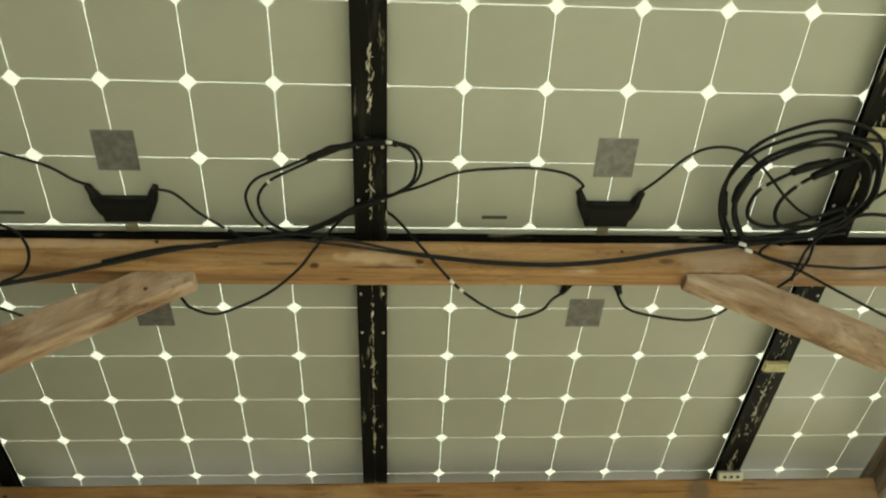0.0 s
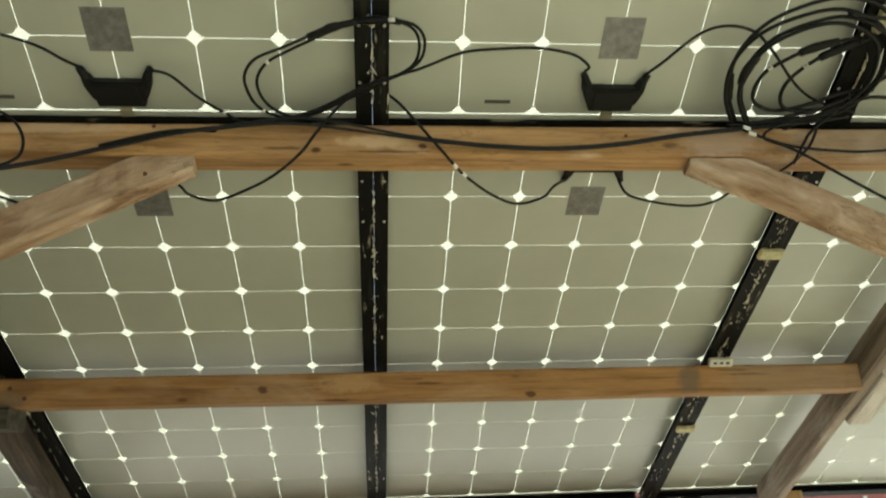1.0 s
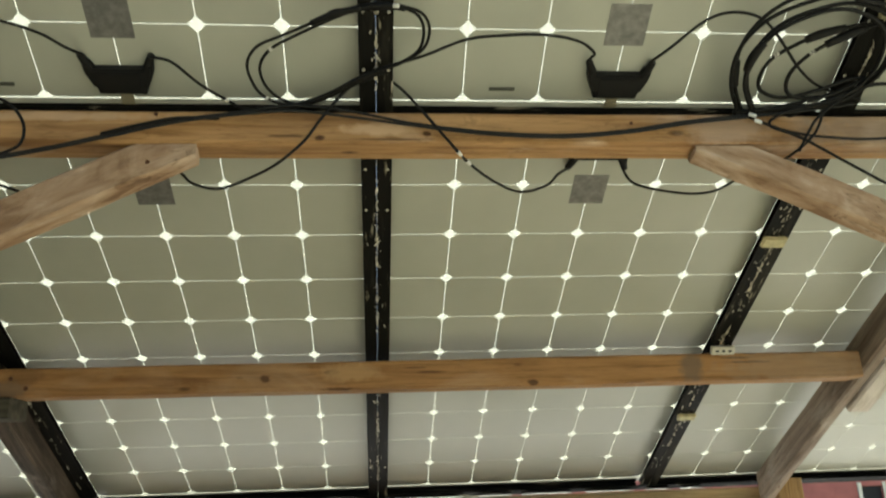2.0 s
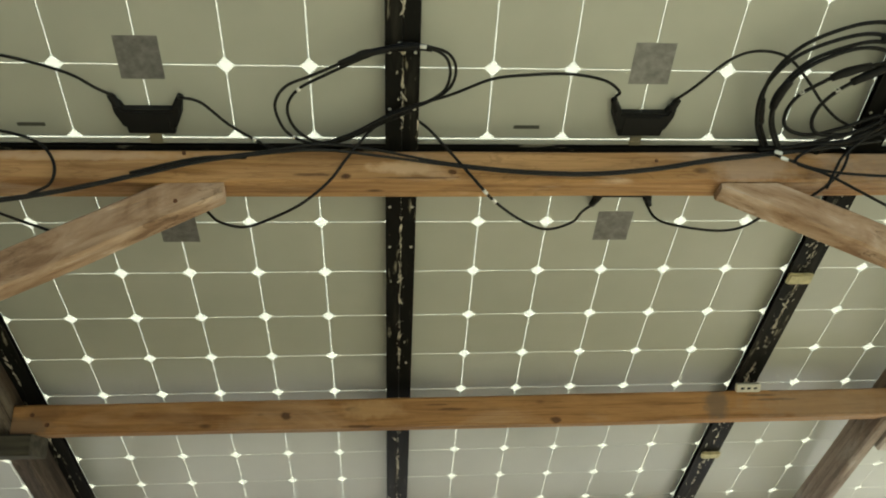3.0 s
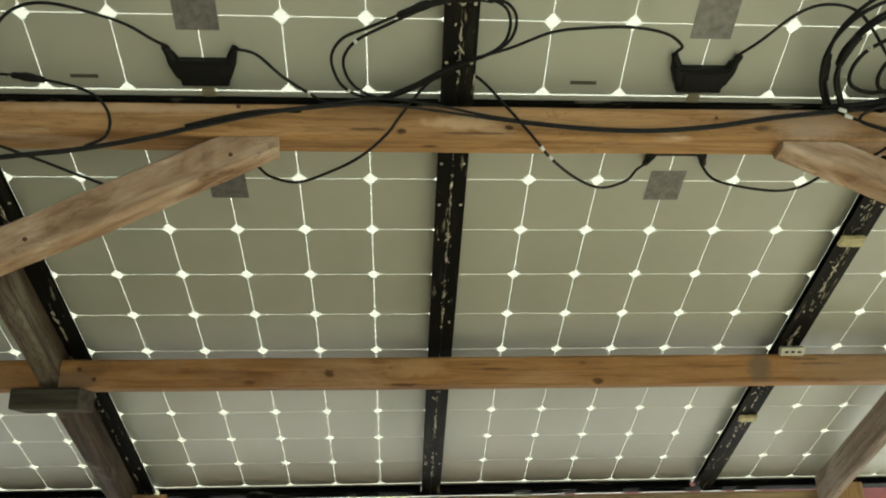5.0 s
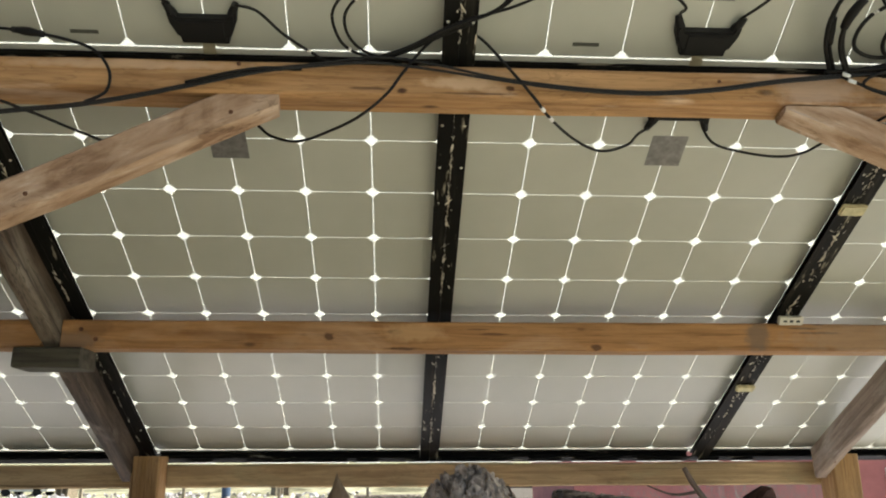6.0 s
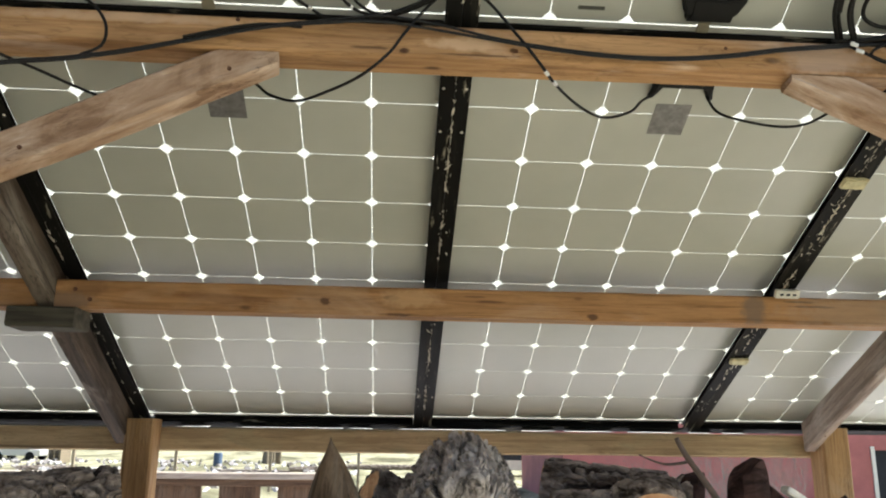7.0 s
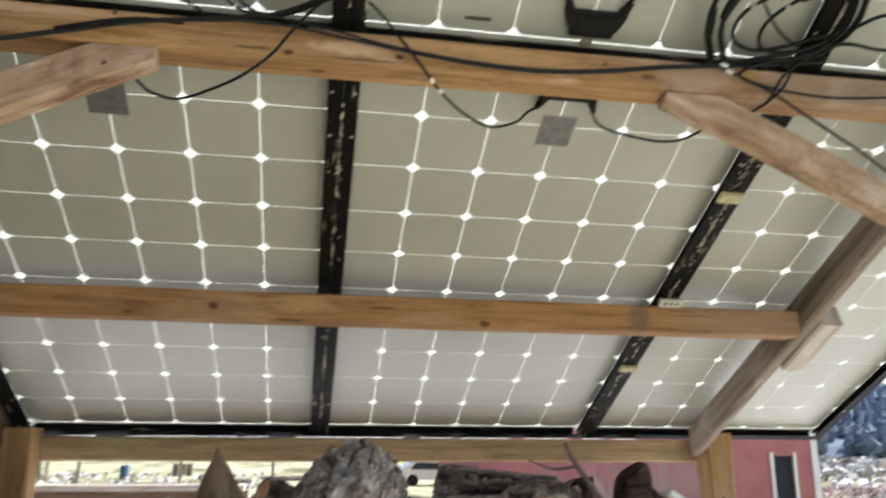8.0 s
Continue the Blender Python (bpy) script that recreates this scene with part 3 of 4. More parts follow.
def crumbs(name, base, u, v0, v1, count, seed, side=1, stray=0.12):
    """Crumbs of dried dirt and droppings stuck in the slit between two frames; their paleness also stands for light in
    it.
    """
    rnd = random.Random(seed)
    bm = bmesh.new()
    for _ in range(count):
        v = rnd.uniform(v0, v1)
        if noise.noise(Vector((v * 9, seed, 0.5))) < -0.15:
            continue
        r = rnd.uniform(0.0012, 0.0048) * (1.6 if rnd.random() < 0.1 else 1)
        off = rnd.gauss(0, 0.010 if rnd.random() < stray else 0.0014)
        m = Matrix.LocRotScale((u + off, side * v, -DEPTH - 0.0005), Euler((0, 0, rnd.gauss(0, 0.35))),
                               (r * rnd.uniform(0.12, 0.5), r * rnd.uniform(0.6, 3.0), 0.0010))
        bmesh.ops.create_icosphere(bm, subdivisions=1, radius=1, matrix=m)
    ob = part(name, bm, CRUST)
    ob.matrix_world = base
    return tagged(ob, "pale crumbs of dried dirt, also the bright line of the slit between frames", "dirt", kind="stuff")


crumbs("dirt_crumbs", LOW, 0.0, 0.05, 1.55, 260, 3)
crumbs("dirt_crumbs", HIGH, 0.0, 0.02, 0.75, 230, 4, -1)
crumbs("dirt_crumbs", LOW, 0.0, 0.80, 1.42, 60, 8, stray=0.4)
crumbs("dirt_crumbs", LOW, STEP, 0.15, 1.5, 200, 9, stray=0.8)
crumbs("dirt_crumbs", LOW, STEP, 0.06, 1.5, 330, 5)
crumbs("dirt_crumbs", HIGH, STEP + 0.008, 0.04, 0.8, 260, 6, -1)
crumbs("dirt_crumbs", LOW, -STEP, 0.1, 1.5, 240, 7)
bm = bmesh.new()
bmesh.ops.create_icosphere(bm, subdivisions=3, radius=0.010)
for v in bm.verts:
    v.co *= 1 + 0.5 * noise.noise(v.co * 160)
lump = part("dirt_lump", bm, CRUST)
lump.matrix_world = HIGH @ pose(0, -0.252, -DEPTH - 0.004)
tagged(lump, "pale lump of dried mud on the panel frames", "dirt")


# ------------------------------------------------------------ cables
def spline(points, closed=False, step=6):
    p = [Vector(q) for q in points]
    out = []
    k = len(p)
    for i in range(k - 1):
        a, b, c, d = p[max(i - 1, 0)], p[i], p[i + 1], p[min(i + 2, k - 1)]
        for j in range(step):
            t = j / step
            out.append(0.5 * ((2 * b) + (c - a) * t + (2 * a - 5 * b + 4 * c - d) * t * t + (3 * b - a - 3 * c + d) * t ** 3))
    out.append(p[-1])
    return out


def tube_bm(pts, r, sides=9):
    bm = bmesh.new()
    rings = []
    n0 = Vector((0.3, 0.2, 1.0)).normalized()
    for i, p in enumerate(pts):
        t = (pts[min(i + 1, len(pts) - 1)] - pts[max(i - 1, 0)]).normalized()
        a = (n0 - t * n0.dot(t)).normalized()
        n0 = a
        b = t.cross(a)
        rr = r(i / (len(pts) - 1)) if callable(r) else r
        rings.append([bm.verts.new(p + (a * math.cos(k * math.tau / sides) + b * math.sin(k * math.tau / sides)) * rr) for k in range(sides)])
    for u, v in zip(rings, rings[1:]):
        for k in range(sides):
            bm.faces.new((u[k], u[(k + 1) % sides], v[(k + 1) % sides], v[k]))
    bm.faces.new(rings[0][::-1])
    bm.faces.new(rings[-1])
    bmesh.ops.recalc_face_normals(bm, faces=bm.faces[:])
    return bm


def sleeve(pts, at, length, r, name, material, parent, label=""):
    """A thicker piece round the cable from a share of its run on."""
    total = [0.0]
    for a, b in zip(pts, pts[1:]):
        total.append(total[-1] + (b - a).length)
    s0 = at * total[-1]
    sel = [p for p, s in zip(pts, total) if s0 <= s <= s0 + length]
    if len(sel) < 2:
        i = min(range(len(pts)), key=lambda j: abs(total[j] - s0))
        i = min(max(i, 1), len(pts) - 2)
        t = (pts[i + 1] - pts[i - 1]).normalized()
        sel = [pts[i] - t * length / 2, pts[i], pts[i] + t * length / 2]
    return part(name, tube_bm(sel, r), material, parent, label, smooth=True)


CABLES = "cables of the panels"


def cable(points, label, r=0.0030, connectors=(), marks=(), material=None, step=7):
    pts = spline(points, step=step)
    ob = part("cable", tube_bm(pts, r), material or PLASTIC, smooth=True)
    tagged(ob, label, "cable", CABLES)
    for at, length in connectors:
        sleeve(pts, at, length, lambda s: 0.0062 + 0.0022 * (0.5 - abs(s - 0.5)) + (0.0016 if 0.35 < s < 0.62 else 0), "connector", PLASTIC, ob, "black plastic plug connector")
    for at in marks:
        sleeve(pts, at, 0.012, r + 0.0009, "marker_sleeve", WHITE_TAPE, ob, "white marker sleeve")
    return ob


def up(u, d, h):
    """A point under the upper panels: across, up the slope from the joint, below the cells."""
    return HIGH @ Vector((u, -d, -h))


def ups(rows, h=0.05):
    return [up(*q) if len(q) == 3 else up(*q, h) for q in rows]


BLACK = "thin black cable hanging below the panels"
# from the boxes of the upper panels
cable(ups([(-0.555, 0.132, 0.012), (-0.575, 0.165), (-0.61, 0.19), (-0.66, 0.21), (-0.74, 0.23), (-0.80, 0.22), (-0.85, 0.18), (-0.90, 0.10), (-1.00, 0.05)], 0.042), BLACK)
cable(ups([(-0.435, 0.132, 0.012), (-0.42, 0.148), (-0.385, 0.138), (-0.34, 0.092), (-0.29, 0.055), (-0.255, 0.035), (-0.20, 0.038), (-0.12, 0.055), (-0.05, 0.09), (0.02, 0.125)], 0.046), BLACK, marks=(0.36,))
cable(ups([(-0.24, 0.030, 0.06), (-0.11, 0.072, 0.055), (-0.01, 0.125), (0.09, 0.160), (0.17, 0.195), (0.24, 0.205), (0.32, 0.208), (0.39, 0.196), (0.425, 0.172), (0.426, 0.150, 0.03), (0.436, 0.132, 0.012)], 0.05), BLACK)
cable(ups([(0.555, 0.132, 0.012), (0.575, 0.18), (0.63, 0.238), (0.68, 0.258), (0.74, 0.248), (0.79, 0.21), (0.86, 0.14), (0.92, 0.10), (1.02, 0.07)], 0.045), BLACK)
# loop with a pair of plugs over the middle frames
cable([Vector((-0.52, -0.092, 2.158)), Vector((-0.38, -0.095, 2.190))] + ups([(-0.25, 0.025, 0.065), (-0.13, 0.062), (-0.06, 0.10), (-0.01, 0.125), (0.05, 0.15), (0.09, 0.18), (0.10, 0.22), (0.085, 0.25),
      (0.05, 0.262), (0.0, 0.262), (-0.06, 0.25), (-0.10, 0.235), (-0.17, 0.203), (-0.22, 0.18), (-0.243, 0.145), (-0.238, 0.105), (-0.22, 0.075), (-0.18, 0.056), (-0.10, 0.05), (0.0, 0.03)], 0.058),
      "black cable loop with plug connectors below the panel joint", connectors=((0.60, 0.115),), marks=(0.56, 0.84))
cable(ups([(-0.12, 0.06), (-0.01, 0.118), (0.07, 0.16), (0.09, 0.20), (0.08, 0.24), (0.04, 0.258), (-0.02, 0.256), (-0.06, 0.242), (-0.15, 0.198), (-0.20, 0.168), (-0.222, 0.13), (-0.21, 0.085), (-0.17, 0.055), (-0.10, 0.046)], 0.050),
      "black cable loop with plug connectors below the panel joint", connectors=((0.40, 0.10),), marks=(0.73,))
# long bundle along the beam
for dz, dy, sd in ((0.0, 0.0, 0), (-0.007, -0.004, 1)):
    cable([(-2.2, -0.09 + dy, 2.06 + dz), (-1.3, -0.09 + dy, 2.075 + dz), (-0.95, -0.09 + dy, 2.085 + dz), (-0.79, -0.092 + dy, 2.10 + dz), (-0.71, -0.092 + dy, 2.11 + dz), (-0.61, -0.088 + dy, 2.132 + dz), (-0.50, -0.088 + dy, 2.160 + dz),
           (-0.38, -0.088 + dy, 2.190 + dz), (-0.27, -0.088 + dy, 2.206 + dz), (-0.16, -0.088 + dy, 2.222 + dz * 2), (-0.05, -0.088 + dy, 2.21 + dz * 2), (0.06, -0.088 + dy, 2.187 + dz),
           (0.17, -0.088 + dy, 2.172 + dz), (0.28, -0.088 + dy, 2.163 + dz), (0.39, -0.088 + dy, 2.162 + dz), (0.51, -0.088 + dy, 2.173 + dz), (0.63, -0.09 + dy, 2.192 + dz), (0.74, -0.09 + dy, 2.205 + dz), (0.86, -0.09, 2.215), (1.0, -0.09, 2.235)],
          "long black cable draped along the front of the beam", r=0.0027, material=GREY_CABLE)
# cable slung under the beam between the boxes of the lower panels
cable([LOW @ Vector((-0.437, 0.132, -0.012)), (-0.41, 0.09, 2.150), (-0.38, 0.06, 2.118), (-0.32, 0.02, 2.090), (-0.25, -0.04, 2.088), (-0.19, -0.085, 2.100), (-0.14, -0.09, 2.145), (-0.11, -0.09, 2.19),
       (-0.06, -0.09, 2.255), (-0.01, -0.092, 2.288), (0.04, -0.092, 2.268), (0.09, -0.09, 2.212), (0.14, -0.086, 2.150), (0.185, -0.04, 2.122), (0.25, 0.03, 2.108), (0.31, 0.06, 2.098), (0.37, 0.07, 2.118), (0.40, 0.085, 2.150),
       LOW @ Vector((0.437, 0.132, -0.012))],
      "thin black cable slung under the beam between two panels", marks=(0.70, 0.725))
cable([LOW @ Vector((0.557, 0.132, -0.012)), (0.56, 0.07, 2.125), (0.61, 0.06, 2.103), (0.69, 0.06, 2.093), (0.75, 0.06, 2.103), (0.80, 0.03, 2.125), (0.86, -0.03, 2.135), (0.90, -0.085, 2.165), (0.93, -0.09, 2.22)],
      "thin black cable slung under the beam between two panels")
cable([LOW @ Vector((-0.557, 0.132, -0.012)), (-0.60, 0.07, 2.105), (-0.66, 0.05, 2.080), (-0.74, 0.02, 2.098), (-0.82, -0.05, 2.112), (-0.90, -0.09, 2.12), (-1.1, -0.09, 2.10)], "thin black cable slung under the beam between two panels", marks=(0.2,))
cable([up(-1.02, 0.10, 0.05), (-0.89, -0.095, 2.262), (-0.80, -0.098, 2.250), (-0.72, -0.10, 2.230), (-0.68, -0.10, 2.207), (-0.658, -0.097, 2.170), (-0.665, -0.09, 2.135), (-0.70, -0.09, 2.115)],
      "black cable end with a plug hanging over the beam", connectors=((0.36, 0.075),))
# coil tied up at the corner of the frames
rnd = random.Random(11)
coil = empty("cable_coil")
tagged(coil, "coil of surplus black cable tied up below the panel frames", "cable coil")
BASE = [(0.745, 0.045), (0.705, 0.12), (0.70, 0.20), (0.74, 0.27), (0.82, 0.312), (0.89, 0.322), (0.96, 0.30), (1.00, 0.26), (1.015, 0.18), (0.99, 0.11), (0.93, 0.07), (0.82, 0.052), (0.75, 0.042)]
for k in range(4):
    sx, sy, ox, oy = 1 - 0.05 * k + rnd.uniform(-0.03, 0.03), 1 - 0.075 * k + rnd.uniform(-0.03, 0.03), rnd.uniform(-0.012, 0.02), rnd.uniform(-0.006, 0.01)
    pts = spline(ups([(0.90 + (u - 0.90) * sx + ox, 0.06 + (d - 0.06) * sy + oy, 0.052 + 0.006 * (k % 4) + rnd.uniform(0, 0.008)) for u, d in BASE]))
    turn = part("cable_turn", tube_bm(pts, 0.0040), PLASTIC, coil, smooth=True)
    if k in (0, 3):
        sleeve(pts, 0.06 + 0.02 * k, 0.075, lambda s: 0.0098 - 0.004 * abs(s - 0.5), "connector", PLASTIC, turn, "black plastic plug connector")
INNER = ([(0.95, 0.245), (0.87, 0.222), (0.82, 0.195), (0.785, 0.165), (0.775, 0.125), (0.79, 0.095), (0.84, 0.080), (0.91, 0.098), (0.97, 0.125), (1.03, 0.13)],
         [(0.98, 0.25), (0.92, 0.222), (0.87, 0.19), (0.838, 0.150), (0.835, 0.110), (0.86, 0.085), (0.92, 0.085), (1.0, 0.10)],
         [(0.74, 0.05), (0.80, 0.055), (0.88, 0.075), (0.95, 0.10), (1.02, 0.15), (1.08, 0.19), (1.20, 0.20)],
         [(0.86, 0.04), (0.93, 0.08), (1.02, 0.12), (1.12, 0.115), (1.24, 0.14)],
         [(0.90, 0.30), (1.0, 0.29), (1.10, 0.30), (1.22, 0.27)])
for k, row in enumerate(INNER):
    pts = spline(ups(row, 0.056 + 0.004 * k))
    turn = part("cable_turn", tube_bm(pts, 0.0040), PLASTIC, coil, smooth=True)
    if k < 2:
        sleeve(pts, 0.06, 0.09, lambda s: 0.0098 - 0.004 * abs(s - 0.5), "connector", PLASTIC, turn, "black plastic plug connector")
        sleeve(pts, 0.34, 0.010, 0.004, "marker_sleeve", WHITE_TAPE, turn, "white marker sleeve")
for k, (x, z) in enumerate(((0.765, 2.200), (0.775, 2.186))):
    tie = part("marker_tag", box_bm(-0.008, 0.008, -0.002, 0.002, -0.004, 0.004, 0.001), WHITE_TAPE, coil, "white marker tag")
    tie.matrix_local = pose(x, -0.104, z, 0, 20, 0)
cable([up(0.93, 0.07, 0.06), (0.84, -0.098, 2.21), (0.80, -0.10, 2.18), (0.86, -0.104, 2.150), (0.94, -0.11, 2.095), (1.03, -0.115, 2.035), (1.2, -0.12, 1.93), (1.5, -0.14, 1.86)], "thin black cable falling from the coil past the brace")
cable([(0.76, -0.096, 2.20), (0.84, -0.10, 2.165), (0.94, -0.10, 2.152), (1.05, -0.10, 2.152), (1.3, -0.10, 2.18), (1.6, -0.10, 2.20)], "thin black cable along the front of the beam")
cable([up(0.98, 0.10, 0.06), (0.91, -0.10, 2.20), (0.88, -0.104, 2.165), (0.85, -0.105, 2.12)], "short black cable end hanging from the coil")

# ------------------------------------------------------------ firewood
def bark_material(name, pale, dark, scale, deep=0.7):
    m, n, l, b = mat(name, 0.95, spec=0.15)
    co = coords(n)
    f1 = noise_tex(n, l, co, scale, (0.35, 1, 1), 6, 0.65, 0.6)
    f2 = noise_tex(n, l, co, scale * 5, (0.4, 1, 1), 4, 0.6)
    col = ramp(n, l, f1, [(0.38, dark), (0.60, pale)])
    col = mix(n, l, 0.5, col, ramp(n, l, f2, [(0.3, (0.55,) * 3), (0.7, (1, 1, 1))]), "MULTIPLY")
    crack = noise_tex(n, l, co, scale * 0.9, (0.32, 1, 1), 5, 0.6, 1.4)
    plates = ramp(n, l, crack, [(0.36, (0, 0, 0)), (0.47, (1, 1, 1))])
    col = mix(n, l, plates, tuple(c * deep for c in dark), col)
    l.new(col, b.inputs["Base Color"])
    bump(n, l, b, mix(n, l, 0.5, plates, f1), 0.9, 0.012)
    return m


def endgrain_material():
    m, n, l, b = mat("end_grain", 0.85, spec=0.2)
    co = coords(n, False)
    wv = n.new("ShaderNodeTexWave")
    wv.wave_type, wv.rings_direction = "RINGS", "X"
    wv.inputs["Scale"].default_value, wv.inputs["Distortion"].default_value = 15.0, 5.0
    wv.inputs["Detail"].default_value = 3.0
    l.new(co, wv.inputs["Vector"])
    f = noise_tex(n, l, co, 18.0, (1, 1, 1), 4, 0.6)
    col = ramp(n, l, wv.outputs["Fac"], [(0.0, (0.64, 0.38, 0.20)), (1.0, (0.70, 0.46, 0.26))])
    col = mix(n, l, 0.5, col, ramp(n, l, f, [(0.36, (0.38, 0.25, 0.17)), (0.58, (1, 1, 1))]), "MULTIPLY")
    l.new(col, b.inputs["Base Color"])
    bump(n, l, b, f, 0.4, 0.004)
    return m


BARK_GREY = bark_material("shaggy_grey_bark", (0.70, 0.64, 0.585), (0.22, 0.19, 0.165), 16, 0.5)
BARK_DARK = bark_material("dark_bark", (0.44, 0.375, 0.32), (0.09, 0.068, 0.055), 14, 0.5)
BARK_RED = bark_material("reddish_bark", (0.085, 0.048, 0.042), (0.03, 0.018, 0.016), 18)
OLD_WOOD = wood("old_split_wood", (0.26, 0.19, 0.125), (0.18, 0.13, 0.08), (0.08, 0.055, 0.035), weathered=0.4, upright=True)
END_GRAIN = endgrain_material()


def log_bm(length, r, seed, rough=0.18, segs=64, rings=44, peak=0.0):
    """A log along local x, its bark broken by interlaced furrows into plates along the grain; peak makes it three-lobed."""
    bm = bmesh.new()
    rows = []
    for i in range(rings + 1):
        x = length * i / rings
        edge = 1 - 0.09 * math.exp(-min(i, rings - i) / 2.5)
        row = []
        for k in range(segs):
            a = math.tau * k / segs
            ca, sa = math.cos(a), math.sin(a)
            q = Vector((x * 15.0 + seed, ca * r * 27, sa * r * 27))
            q += 0.9 * noise.noise_vector(q * 0.6)
            wide = min(1.0, abs(noise.noise(q)) / 0.22)
            fine = min(1.0, abs(noise.noise(q * 2.1 + Vector((3, 1, 2)))) / 0.25)
            ridge = wide ** 0.6 * (0.66 + 0.34 * fine)
            shape = 0.10 * noise.noise(Vector((seed, ca, sa + x))) + peak * math.cos(3 * (a - math.pi / 2))
            rr = r * edge * (1 + shape + rough * (ridge - 0.55))
            row.append(bm.verts.new((x, ca * rr, sa * rr)))
        rows.append(row)
    for u, v in zip(rows, rows[1:]):
        for k in range(segs):
            bm.faces.new((u[k], u[(k + 1) % segs], v[(k + 1) % segs], v[k]))
    for row in (rows[0], rows[-1]):
        inset = 0.86 - 1.7 * peak
        inner = [bm.verts.new(Vector((v.co.x, v.co.y * inset, v.co.z * inset))) for v in row]
        for k in range(segs):
            bm.faces.new((row[k], row[(k + 1) % segs], inner[(k + 1) % segs], inner[k]))
    bmesh.ops.recalc_face_normals(bm, faces=bm.faces[:])
    return bm


def firewood(p, q, r, seed, bark, label, rough=0.18, segs=64, group="stacked firewood", peak=0.0):
    length = (Vector(q) - Vector(p)).length
    root = part("firewood_log", log_bm(length, r, seed, rough, segs, max(44, segs // 2), peak), bark)
    core = r * (0.90 - 1.4 * peak)
    root.matrix_world = along(p, q)
    tagged(root, label, "log", group)
    for x in (0.001, length - 0.001):
        bm = bmesh.new()
        ring = [bm.verts.new((0, math.cos(math.tau * k / 40) * core * (1 + 0.04 * noise.noise(Vector((k * 0.4, seed, x)))),
                              math.sin(math.tau * k / 40) * core * (1 + 0.04 * noise.noise(Vector((k * 0.4, seed, x)))))) for k in range(40)]
        f = bm.faces.new(ring)
        bmesh.ops.poke(bm, faces=[f])
        bmesh.ops.solidify(bm, geom=bm.faces[:], thickness=0.003)
        e = part("cut_end", bm, END_GRAIN, root, "orange-brown sawn end with growth rings")
        e.location = (x, 0, 0)
    return root


firewood((0.10, 0.70, 1.145), (0.11, 1.12, 1.258), 0.176, 1.3, BARK_GREY, "thick log with shaggy grey bark and orange cut end", 0.31, 280, peak=0.07)
firewood((-1.40, 0.74, 1.195), (-0.90, 0.98, 1.232), 0.110, 2.1, BARK_DARK, "dark weathered log with knobbly bark on the pile", 0.34, 220)
firewood((-1.30, 0.62, 1.09), (-0.92, 0.82, 1.12), 0.095, 2.9, BARK_DARK, "dark weathered log with knobbly bark on the pile", 0.40, 180)
firewood((0.375, 1.12, 1.284), (0.80, 0.98, 1.235), 0.088, 3.7, BARK_DARK, "dark log with furrowed bark lying across the pile", 0.36, 220)
firewood((0.36, 0.90, 1.20), (0.58, 0.92, 1.20), 0.080, 4.4, BARK_DARK, "dark log with furrowed bark lying across the pile", 0.45, 80)
firewood((0.615, 0.72, 1.185), (0.64, 1.12, 1.190), 0.130, 5.5, BARK_DARK, "round log with a pale orange sawn end", 0.14, 80)
firewood((-0.02, 1.16, 1.20), (-0.18, 1.10, 1.28), 0.07, 6.6, BARK_DARK, "dark log with furrowed bark lying across the pile", 0.4, 60)


def split_piece(m, w, d, h, seed, material, label, taper=0.75, lean=0.0, sides=26, dome=0.75):
    """An upright split billet with a rounded bark side and a rough, slanting top."""
    bm = bmesh.new()
    segs, rings = sides, 20
    rows = []
    for i in range(rings + 1):
        s = i / rings
        k = 1 - (1 - taper) * s ** 1.6
        row = []
        for j in range(segs):
            a = math.tau * j / segs
            ca, sa = math.cos(a), math.sin(a)
            f = (abs(ca) ** 2.4 + abs(sa) ** 2.4) ** (-1 / 2.4)
            k2 = k * (math.sqrt(max(0.0, 1 - dome * ((s - 0.8) / 0.2) ** 2)) if s > 0.8 else 1)
            q = Vector((ca * 1.6 + seed, sa * 1.6, s * 0.8))
            n1 = 1 + 0.22 * noise.noise(q) + 0.08 * noise.noise(Vector((ca * 7, sa * 7, seed)))
            row.append(bm.verts.new((ca * f * w / 2 * k2 * n1 + lean * s * h, sa * f * d / 2 * k2 * n1, s * h * (1 + 0.14 * (1 - dome) * ca) + (0.05 * h * noise.noise(q * 2) if i == rings else 0))))
        rows.append(row)
    for u, v in zip(rows, rows[1:]):
        for j in range(segs):
            bm.faces.new((u[j], u[(j + 1) % segs], v[(j + 1) % segs], v[j]))
    top = bm.faces.new(rows[-1])
    bm.faces.new(rows[0][::-1])
    bmesh.ops.poke(bm, faces=[top])
    ob = part("split_log", bm, material, smooth=sides > 12)
    ob.matrix_world = m
    return tagged(ob, label, "log", "split firewood")


split_piece(pose(-0.245, 0.80, 1.10), 0.23, 0.13, 0.322, 3, OLD_WOOD, "grey-brown split log tapering to a point on the pile", 0.06, -0.12)
split_piece(pose(0.925, 0.86, 1.122, 4, -3, 12), 0.13, 0.11, 0.245, 5, BARK_RED, "dark red-brown rounded billet standing on the pile", 0.82, 0.0, 11, 0.25)
split_piece(pose(0.765, 0.95, 1.16, 0, 18, 30), 0.10, 0.07, 0.19, 7, BARK_RED, "dark red-brown split billet leaning on the pile", 0.8, 0.0, 7, 0.25)
split_piece(pose(1.12, 0.88, 1.13, 0, -38, 0), 0.09, 0.09, 0.20, 8, BARK_RED, "dark red-brown split billet leaning on the pile", 0.6, 0.0, 7, 0.25)
split_piece(pose(1.02, 0.84, 1.12, 0, 60, 20), 0.08, 0.08, 0.17, 9, BARK_RED, "dark red-brown split billet leaning on the pile", 0.7, 0.0, 7, 0.25)
